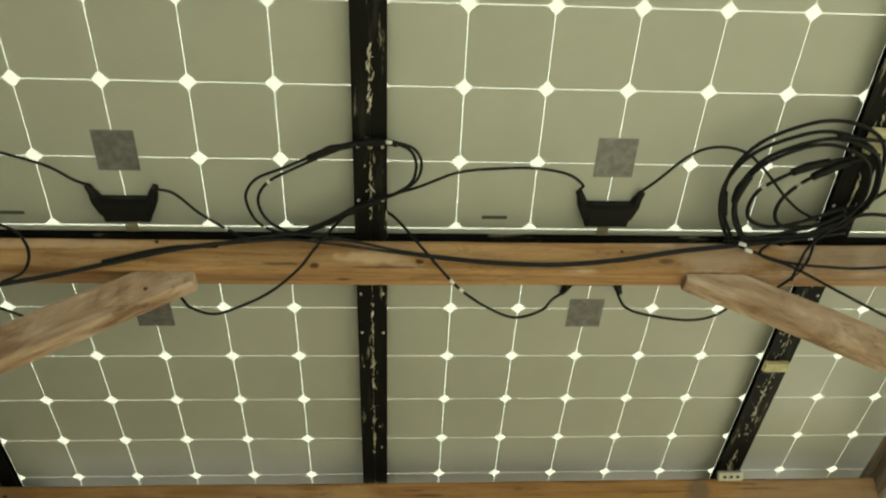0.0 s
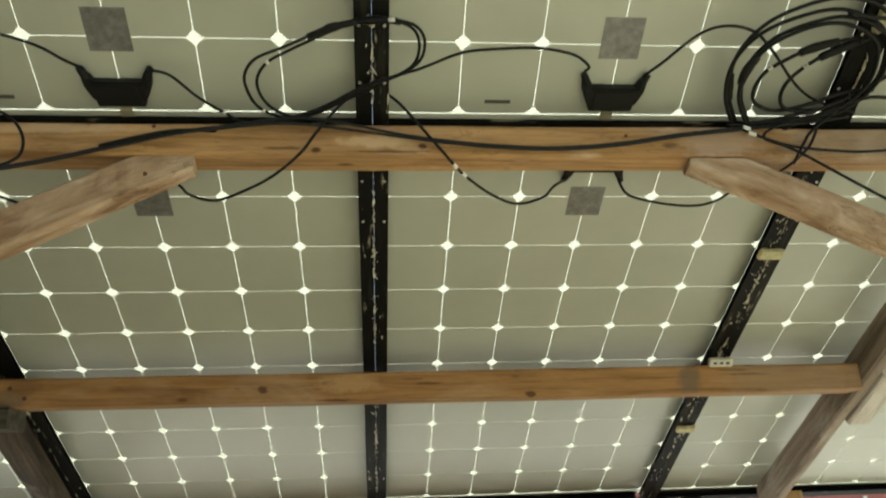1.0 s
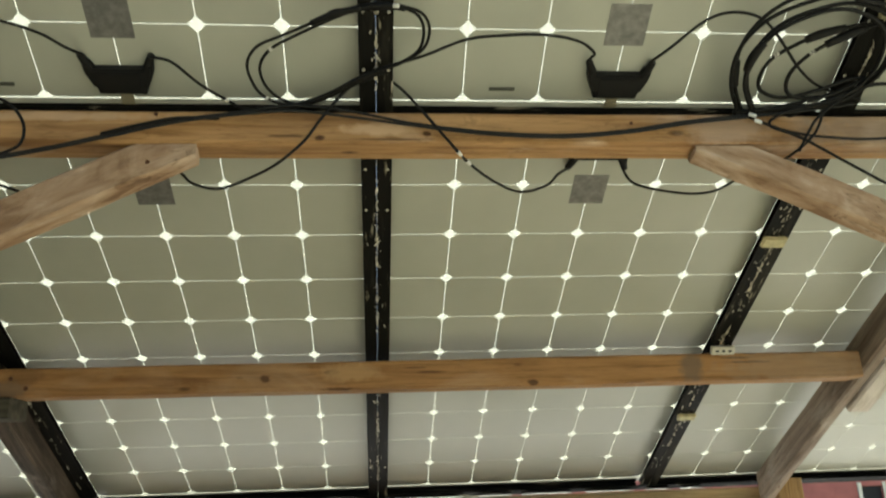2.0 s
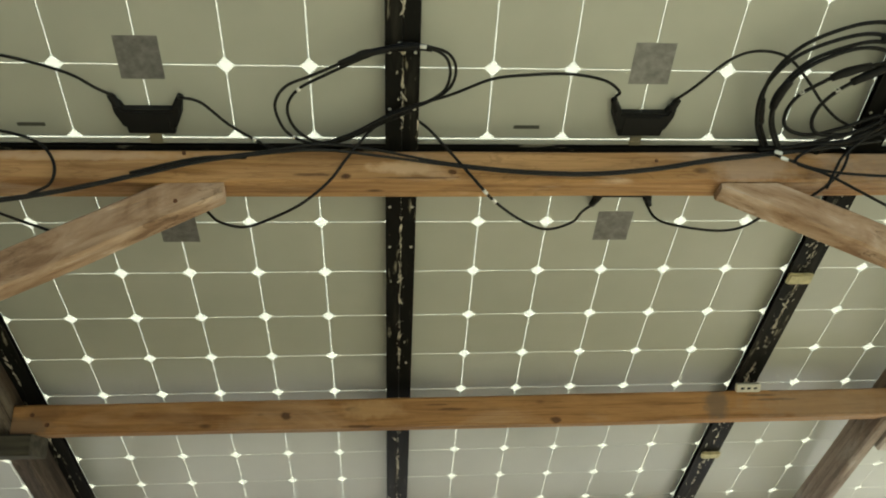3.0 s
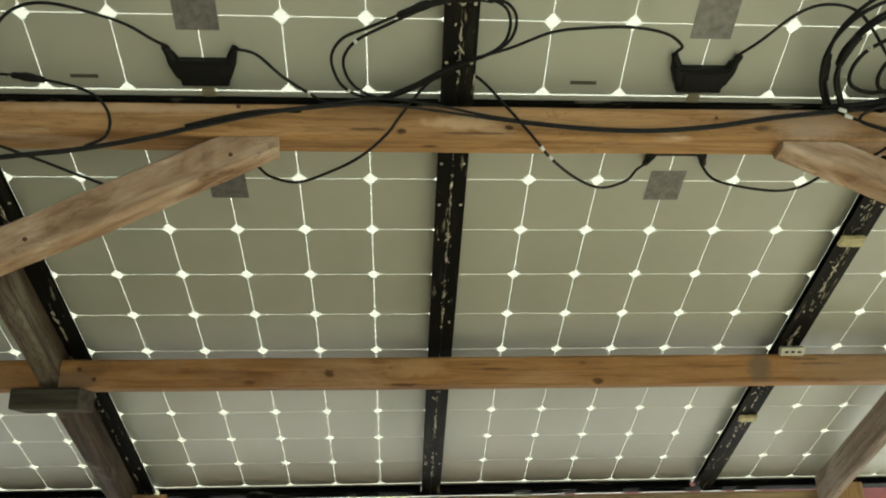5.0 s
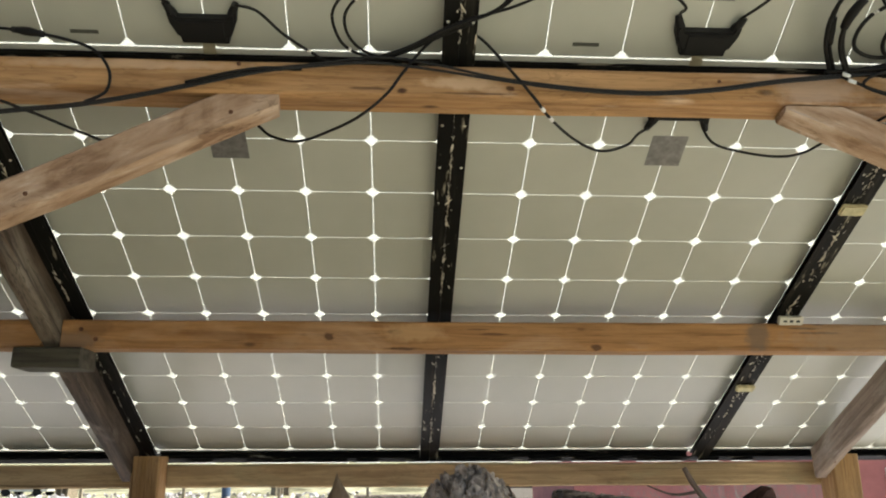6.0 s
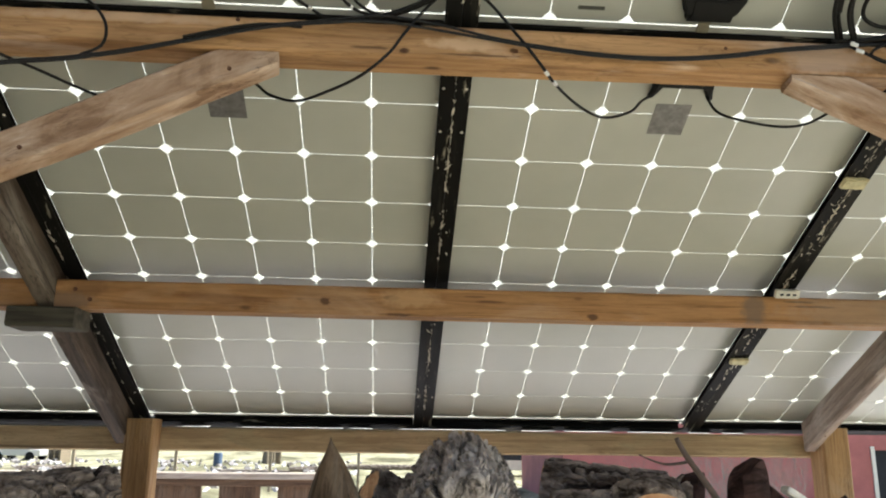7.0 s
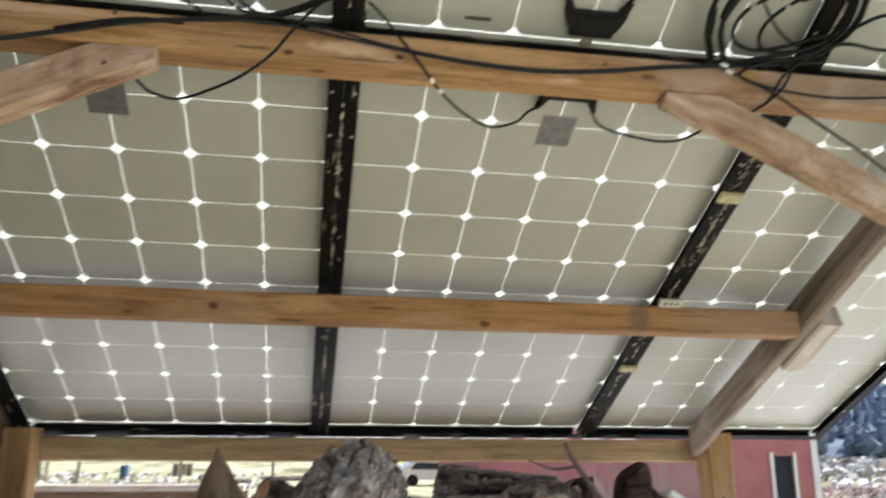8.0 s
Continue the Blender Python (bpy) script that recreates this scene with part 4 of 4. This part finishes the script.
split_piece(pose(1.27, 0.90, 1.12, 0, -20, 0), 0.10, 0.10, 0.15, 10, BARK_RED, "dark red-brown split billet leaning on the pile", 0.7, 0.0, 7, 0.25)
STICK_BARK = plain("stick_bark", (0.12, 0.09, 0.075), 0.85, var=0.4, scale=30)
stick = part("stick", tube_bm(spline([(0.90, 0.74, 1.12), (0.83, 0.75, 1.22), (0.775, 0.76, 1.31), (0.715, 0.77, 1.40), (0.69, 0.77, 1.447)]), lambda s: 0.011 - 0.004 * s), STICK_BARK, smooth=True)
tagged(stick, "bare grey-brown stick poking out of the firewood", "stick")
part("side_twig", tube_bm(spline([(0.73, 0.767, 1.385), (0.66, 0.79, 1.375), (0.59, 0.80, 1.40)]), lambda s: 0.005 - 0.003 * s), STICK_BARK, stick, smooth=True)
scrap = part("wood_scrap", box_bm(-0.06, 0.06, -0.02, 0.02, -0.012, 0.012, 0.004), WHITE)
scrap.matrix_world = pose(0.80, 0.82, 1.262, 0, -4, 10)
tagged(scrap, "pale freshly split scrap of wood on the pile", "wood scrap")
scrap2 = part("wood_scrap", box_bm(-0.035, 0.035, -0.02, 0.02, -0.010, 0.010, 0.004), WHITE)
scrap2.matrix_world = pose(1.065, 0.86, 1.290, 0, 30, 10)
tagged(scrap2, "pale freshly split scrap of wood on the pile", "wood scrap")

# the rows of logs below, down to the ground
proto = firewood((0, 0, 0), (0, 0.42, 0), 0.125, 21.0, BARK_DARK, "dark round log in the firewood stack", 0.10, 24)
k = 0
for row in range(5):
    for i in range(11):
        x = -1.32 + i * 0.253 + (0.126 if row % 2 else 0)
        if x > 1.36:
            continue
        m = pose(x, 0.72 + 0.02 * math.sin(i * 2.3 + row), 0.125 + row * 0.218, 0, 0, 90) @ pose(0, 0, 0, 37 * i + 11 * row)
        if k == 0:
            proto.matrix_basis = m
        else:
            copy_thing(proto, m)
        k += 1

# ------------------------------------------------------------ fence behind the shed
# fence wood is darkened to carry the shade on its near side
FENCE_WOOD = wood("fence_wood", (0.20, 0.125, 0.075), (0.15, 0.092, 0.055), (0.07, 0.042, 0.026), weather=(0.19, 0.145, 0.105), weathered=0.6)
fence = empty("board_fence")
tagged(fence, "brown board fence with open slots and a sunlit cap rail", "fence")
FY = 3.6
# cap rail is much paler than the boards, sunlight put into its colour
cap = part("cap_rail", timber(4.6, 0.15, 0.035, 31, 0.004), wood("sunlit_tone_rail", (0.62, 0.54, 0.45), (0.55, 0.47, 0.38), (0.38, 0.31, 0.25)), fence, "pale cap rail with the sunlight put into its colour")
cap.matrix_local = pose(-5.0, FY, 1.180)
rail = part("upper_rail", timber(4.6, 0.035, 0.042, 32, 0.004), FENCE_WOOD, fence)
rail.matrix_local = pose(-5.0, FY - 0.03, 1.141)
x, j = -4.71, 0
while x < -0.5:
    bd = part("board", timber(1.16, 0.248, 0.022, 40 + j, 0.003), FENCE_WOOD, fence)
    bd.matrix_local = pose(x + 0.124, FY, 0.0, 0, -90, 0) @ pose(0, 0, 0, 90)
    x += 0.356
    j += 1
for px in (-4.95, -1.56, -0.43):
    pk = part("fence_post", timber(1.16, 0.115, 0.09, 60 + px, 0.004), FENCE_WOOD, fence)
    pk.matrix_local = pose(px, FY + 0.06, 0.0, 0, -90, 0)

# ------------------------------------------------------------ red barn
barn = empty("barn")
tagged(barn, "red-painted wooden barn with white trim and a dark doorway", "barn")
BY, BZ = 27.0, -1.02
DX0, DX1, DZ = 17.95, 18.80, 1.03
for box_of in ((6.2, DX0, BY, BY + 0.2, BZ - 0.3, 4.2), (DX1, 19.85, BY, BY + 0.2, BZ - 0.3, 4.2), (DX0, DX1, BY, BY + 0.2, DZ, 4.2),
               (6.2, 6.4, BY + 0.2, BY + 9, BZ - 0.3, 4.2), (19.65, 19.85, BY + 0.2, BY + 9, BZ - 0.3, 4.2), (6.4, 19.65, BY + 8.8, BY + 9, BZ - 0.3, 4.2)):
    part("wall", box_bm(*box_of), RED, barn)
# dark sheet across the opening, stands for the shade inside the barn
part("door", box_bm(DX0 + 0.004, DX1 - 0.004, BY + 0.10, BY + 0.15, BZ, DZ - 0.004), DARK, barn, "blue-black sheet in the doorway for the shade inside")
part("floor", box_bm(6.4, 19.65, BY + 0.2, BY + 8.8, BZ - 0.2, BZ + 0.03), DARK, barn)
bm = bmesh.new()
prism(bm, [(-0.5, 4.0), (4.5, 6.4), (9.5, 4.0), (9.5, 4.2), (4.5, 6.6), (-0.5, 4.2)], 0, 14.4)
roof = part("roof", bm, plain("roof_metal", (0.30, 0.31, 0.32), 0.5, 0.3), barn)
roof.matrix_local = Matrix(((0, 0, 1, 5.9), (1, 0, 0, BY), (0, 1, 0, 0.0), (0, 0, 0, 1)))
part("corner_trim", box_bm(19.62, 19.90, BY - 0.05, BY - 0.002, BZ - 0.2, 4.0), WHITE, barn)
for x0, x1 in ((DX0 - 0.14, DX0), (DX1, DX1 + 0.12)):
    part("door_trim", box_bm(x0, x1, BY - 0.06, BY - 0.002, BZ, DZ + 0.14), WHITE, barn)

# ------------------------------------------------------------ yard beyond
def mound(name, x, y, w, d, h, seed, material, label, category, rough=0.35):
    bm = bmesh.new()
    nx, ny = 36, 24
    g = []
    for j in range(ny + 1):
        row = []
        for i in range(nx + 1):
            u, v = i / nx * 2 - 1, j / ny * 2 - 1
            e = max(0.0, 1 - (u * u) ** 1.5) * max(0.0, 1 - (v * v) ** 1.5)
            z = h * e ** 0.6 * (1 + rough * noise.noise(Vector((u * 3 + seed, v * 3, 0))) + rough * 0.6 * noise.noise(Vector((u * 9, v * 9 + seed, 1))))
            row.append(bm.verts.new((u * w / 2, v * d / 2, z)))
        g.append(row)
    for a, b in zip(g, g[1:]):
        for i in range(nx):
            bm.faces.new((a[i], a[i + 1], b[i + 1], b[i]))
    ob = part(name, bm, material, smooth=True)
    ob.location = (x, y, ground_height(x, y) - 0.03)
    return tagged(ob, label, category)


TARP = plain("faded_tarp", (0.07, 0.09, 0.095), 0.7, var=0.5, scale=5)
mound("tarp_mound", 14.6, 22.0, 5.5, 2.4, 0.38, 2.0, TARP, "heap under a faded grey-green tarp by the barn", "tarp heap")


def bush(name, x, y, h, spread, stems, seed, label):
    rn = random.Random(seed)
    bm = bmesh.new()

    def twig(p, dirn, length, r, depth):
        q = p + dirn * length
        mid = (p + q) / 2 + Vector((rn.gauss(0, 0.05), rn.gauss(0, 0.05), 0)) * length
        pts = [p, mid, q]
        rings = []
        for s, c in enumerate(pts):
            rr = r * (1 - 0.35 * s)
            rings.append([bm.verts.new(c + Vector((math.cos(k * 2.094) * rr, math.sin(k * 2.094) * rr, 0))) for k in range(3)])
        for a, b in zip(rings, rings[1:]):
            for k in range(3):
                bm.faces.new((a[k], a[(k + 1) % 3], b[(k + 1) % 3], b[k]))
        if depth:
            for _ in range(3):
                d2 = (dirn + Vector((rn.gauss(0, 0.45), rn.gauss(0, 0.45), rn.gauss(0.1, 0.2)))).normalized()
                twig(p.lerp(q, rn.uniform(0.35, 1.0)), d2, length * rn.uniform(0.5, 0.8), r * 0.6, depth - 1)

    for _ in range(stems):
        d = Vector((rn.gauss(0, 0.35), rn.gauss(0, 0.3), 1)).normalized()
        twig(Vector((rn.gauss(0, spread), rn.gauss(0, spread * 0.5), 0)), d, h * rn.uniform(0.35, 0.6), 0.009, 3)
    ob = part(name, bm, TWIG)
    ob.location = (x, y, ground_height(x, y))
    return tagged(ob, label, "bush", "bare bushes")


TWIG = plain("bare_twigs", (0.20, 0.18, 0.17), 0.9)
bush("bare_bush", 7.6, 17.5, 2.2, 0.55, 26, 1, "leafless grey bush in front of the barn")
bush("bare_bush", 9.9, 19.0, 2.4, 0.5, 26, 2, "leafless grey bush in front of the barn")
bush("bare_bush", 6.0, 18.5, 1.9, 0.5, 18, 3, "leafless grey bush in front of the barn")


def parked_car(x, y, turn, paint, label):
    root = empty("parked_car")
    bm = bmesh.new()
    prism(bm, [(-2.1, 0.35), (2.1, 0.35), (2.15, 0.75), (1.3, 0.88), (0.75, 1.38), (-1.2, 1.42), (-1.9, 0.95), (-2.15, 0.85)], -0.85, 0.85)
    bmesh.ops.bevel(bm, geom=bm.edges[:], offset=0.06, segments=2, affect="EDGES")
    bmesh.ops.rotate(bm, verts=bm.verts[:], cent=(0, 0, 0), matrix=Matrix.Rotation(math.pi / 2, 3, "X"))
    part("body", bm, paint, root)
    for sy in (-0.856, 0.856):
        b2 = bmesh.new()
        prism(b2, [(-1.45, 0.95), (1.05, 0.92), (0.68, 1.30), (-1.1, 1.33)], -0.006, 0.006)
        bmesh.ops.rotate(b2, verts=b2.verts[:], cent=(0, 0, 0), matrix=Matrix.Rotation(math.pi / 2, 3, "X"))
        w = part("window", b2, DARK, root)
        w.location = (0, sy, 0)
        for sx in (-1.3, 1.3):
            b3 = bmesh.new()
            bmesh.ops.create_cone(b3, cap_ends=True, segments=20, radius1=0.33, radius2=0.33, depth=0.2)
            t = part("wheel", b3, PLASTIC, root)
            t.matrix_local = pose(sx, sy * 0.92, 0.33, 90)
    root.matrix_basis = pose(x, y, ground_height(x, y), 0, 0, turn)
    return tagged(root, label, "car", "parked cars")


BLUE = plain("dull_blue_paint", (0.06, 0.10, 0.18), 0.4, 0.2, 0.15)
SILVER = plain("pale_car_paint", (0.62, 0.62, 0.60), 0.35, 0.2, 0.1)
parked_car(-28.5, 62.0, -10, SILVER, "pale car parked across the sunlit yard")
parked_car(7.4, 46.0, 5, SILVER, "pale car parked beside the barn yard")

def barrel(x, y):
    root = empty("barrel")
    bm = bmesh.new()
    prof = [(0.0, 0.0), (0.27, 0.0), (0.29, 0.05), (0.30, 0.30), (0.315, 0.32), (0.30, 0.34), (0.30, 0.58), (0.315, 0.60), (0.30, 0.62), (0.29, 0.86), (0.27, 0.90), (0.0, 0.88)]
    rows = [[bm.verts.new((r * math.cos(k * math.tau / 24), r * math.sin(k * math.tau / 24), z)) for k in range(24)] for r, z in prof[1:-1]]
    for a, b in zip(rows, rows[1:]):
        for k in range(24):
            bm.faces.new((a[k], a[(k + 1) % 24], b[(k + 1) % 24], b[k]))
    bm.faces.new(rows[0][::-1])
    bm.faces.new(rows[-1])
    ob = part("body", bm, BLUE, root, smooth=False)
    b2 = bmesh.new()
    bmesh.ops.create_cone(b2, cap_ends=True, segments=12, radius1=0.04, radius2=0.04, depth=0.03)
    c = part("bung", b2, PLASTIC, root)
    c.location = (0.15, 0, 0.91)
    root.matrix_basis = pose(x, y, ground_height(x, y))
    return tagged(root, "dull blue barrel shape for an unclear car-like thing in the sunlit yard", "barrel", "barrels")


# made-up barrel in place of an unclear blue, car-like thing
barrel(-12.0, 55.0)

CRATE = wood("crate_wood", (0.42, 0.36, 0.26), (0.33, 0.27, 0.19), (0.2, 0.16, 0.11))


def pallet_stack(x, y, turn, tiers, label):
    root = empty("pallet_stack")
    for t in range(tiers):
        z = t * 0.145
        for i in range(7):
            b = part("slat", box_bm(-0.6, 0.6, -0.5 + i * 0.155, -0.41 + i * 0.155, z + 0.12, z + 0.142), CRATE, root)
        for i in (-0.5, 0.0, 0.5):
            part("bearer", box_bm(i - 0.05, i + 0.05, -0.5, 0.52, z, z + 0.119), CRATE, root)
    root.matrix_basis = pose(x, y, ground_height(x, y), 0, 0, turn)
    return tagged(root, label, "pallet stack", "pallet stacks")


pallet_stack(-16.5, 52.0, 10, 9, "stack of weathered wooden pallets in the yard")
pallet_stack(-24.0, 58.0, -20, 7, "stack of weathered wooden pallets in the yard")
pallet_stack(-9.0, 60.0, 30, 6, "stack of weathered wooden pallets in the yard")
for i, (x, y, h) in enumerate(((-12.2, 30.0, 1.7), (-8.6, 31.0, 1.7), (-5.0, 32.0, 1.7), (-15.8, 29.5, 1.7), (-1.4, 33.0, 1.7))):
    g = ground_height(x, y)
    timber_between("yard_post", (x, y, g), (x, y, g + h), 0.11, 0.11, CRATE, "weathered fence post in the sunlit yard", "post", 80 + i, "yard posts")

# cut trunks lying in the yard
for i, (x, y, L, a) in enumerate(((-13.5, 40.0, 3.4, 8), (-9.8, 44.0, 4.2, -6), (-6.2, 48.0, 3.0, 12), (-18.0, 43.0, 3.6, -10), (-3.0, 52.0, 4.5, 4), (-21.5, 46.0, 3.2, 15))):
    g = ground_height(x, y) + 0.16
    t = part("felled_trunk", log_bm(L, 0.17, 50 + i, 0.12, 20, 12), BARK_DARK)
    t.matrix_world = pose(x, y, g, 0, 0, a)
    tagged(t, "felled trunk lying in the sunlit yard", "trunk", "felled trunks")

# heap of broken stone and brush beside the barn
def chunk_heap(name, spots, seed, material, label, category):
    rn = random.Random(seed)
    bm = bmesh.new()
    for x0, x1, y0, y1, high, count, big in spots:
        for _ in range(count):
            x, y = rn.uniform(x0, x1), rn.uniform(y0, y1)
            e = max(0.0, 1 - (2 * (x - x0) / (x1 - x0) - 1) ** 2) * max(0.0, 1 - (2 * (y - y0) / (y1 - y0) - 1) ** 2)
            z = ground_height(x, y) + high * e ** 0.5 * rn.random() ** 0.5
            w = big * rn.uniform(0.35, 1.0)
            vs = box(bm, -w, w, -w * rn.uniform(0.3, 0.9), w * rn.uniform(0.3, 0.9), -w * 0.4, w * rn.uniform(0.2, 0.5))
            m = Matrix.Translation((x, y, z)) @ Euler((rn.gauss(0, 0.5), rn.gauss(0, 0.5), rn.uniform(0, 6.3))).to_matrix().to_4x4()
            for v in vs:
                v.co = m @ (v.co + Vector((rn.gauss(0, 0.12), rn.gauss(0, 0.12), rn.gauss(0, 0.12))) * w)
    ob = part(name, bm, material)
    return tagged(ob, label, category, kind="stuff")


def rubble_material():
    m, n, l, b = mat("pale_rubble", 0.9, spec=0.2)
    geo = n.new("ShaderNodeNewGeometry")
    co = coords(n, False)
    f = noise_tex(n, l, co, 5.0, (1, 1, 1), 5, 0.6)
    col = ramp(n, l, geo.outputs["Random Per Island"], [(0.0, (0.16, 0.14, 0.13)), (0.4, (0.40, 0.37, 0.36)), (0.8, (0.66, 0.63, 0.62)), (1.0, (0.82, 0.80, 0.80))])
    col = mix(n, l, 0.4, col, ramp(n, l, f, [(0.3, (0.4,) * 3), (0.7, (1, 1, 1))]), "MULTIPLY")
    l.new(col, b.inputs["Base Color"])
    bump(n, l, b, f, 0.5, 0.02)
    return m


RUBBLE = rubble_material()
chunk_heap("rubble_heap", ((20.2, 34.0, 20.0, 36.0, 0.7, 1800, 0.17), (22.0, 60.0, 38.0, 80.0, 1.4, 1500, 0.45)), 5, RUBBLE,
           "heap of pale broken stone and brush beyond the barn", "rubble heap")
chunk_heap("yard_clutter", ((-34.0, -2.0, 30.0, 64.0, 0.25, 520, 0.22), (-16.0, -3.0, 14.0, 26.0, 0.08, 160, 0.09)), 6, RUBBLE,
           "scattered pale scraps and stones in the sunlit yard", "scraps")

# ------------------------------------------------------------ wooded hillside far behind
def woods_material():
    m, n, l, b = mat("hazed_woods", 1.0, spec=0.0)
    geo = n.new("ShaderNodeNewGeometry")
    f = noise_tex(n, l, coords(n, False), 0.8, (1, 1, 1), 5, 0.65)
    # distance haze is put into the colour as close, pale blue-greys
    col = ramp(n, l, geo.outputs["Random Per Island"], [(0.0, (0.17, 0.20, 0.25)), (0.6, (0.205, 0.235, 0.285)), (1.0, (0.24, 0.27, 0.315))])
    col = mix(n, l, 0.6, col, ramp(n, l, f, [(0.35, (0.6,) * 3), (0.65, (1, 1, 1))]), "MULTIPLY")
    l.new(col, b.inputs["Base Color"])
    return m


FOREST = woods_material()


def hill_height(x, y):
    return -1.2 + max(0.0, (y - 130) / 117) ** 0.8 * (16 + 10 * x / 400)


bm = bmesh.new()
grid = [[bm.verts.new((x, y, hill_height(x, y) - (2.0 if y < 131 else 0.0))) for x in range(42, 540, 12)] for y in range(130, 256, 9)]
for a, b in zip(grid, grid[1:]):
    for i in range(len(a) - 1):
        bm.faces.new((a[i], a[i + 1], b[i + 1], b[i]))
tagged(part("wooded_hill", bm, FOREST), "wooded hillside far beyond the yard, blue-grey haze in its colour", "hillside", kind="structure")

# crowns of the trees on it, ragged tapering clumps
rn = random.Random(17)
verts, faces = [], []
for _ in range(2600):
    y = 131 + 115 * rn.random()
    x = 44 + rn.random() ** 1.5 * 260
    z, h, w = hill_height(x, y) - 0.5, rn.uniform(3.0, 7.0), rn.uniform(1.0, 2.2)
    base = len(verts)
    for lev in range(5):
        s = lev / 4
        for k in range(7):
            a = math.tau * k / 7 + lev * 0.6
            rr = w * math.sin(0.25 + 2.7 * (0.1 + 0.9 * s)) * rn.uniform(0.55, 1.25) + 0.12
            verts.append((x + math.cos(a) * rr, y + math.sin(a) * rr, z + h * s + rn.uniform(-0.4, 0.4)))
    for lev in range(4):
        for k in range(7):
            p, q = base + lev * 7, base + lev * 7 + 7
            faces.append((p + k, p + (k + 1) % 7, q + (k + 1) % 7, q + k))
    faces.append(tuple(range(base + 28, base + 35)))
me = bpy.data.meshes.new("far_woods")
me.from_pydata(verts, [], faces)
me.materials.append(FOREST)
tagged(new("far_woods", me), "far woods with ragged crowns on the hillside, blue-grey haze in their colour", "woods", kind="stuff")
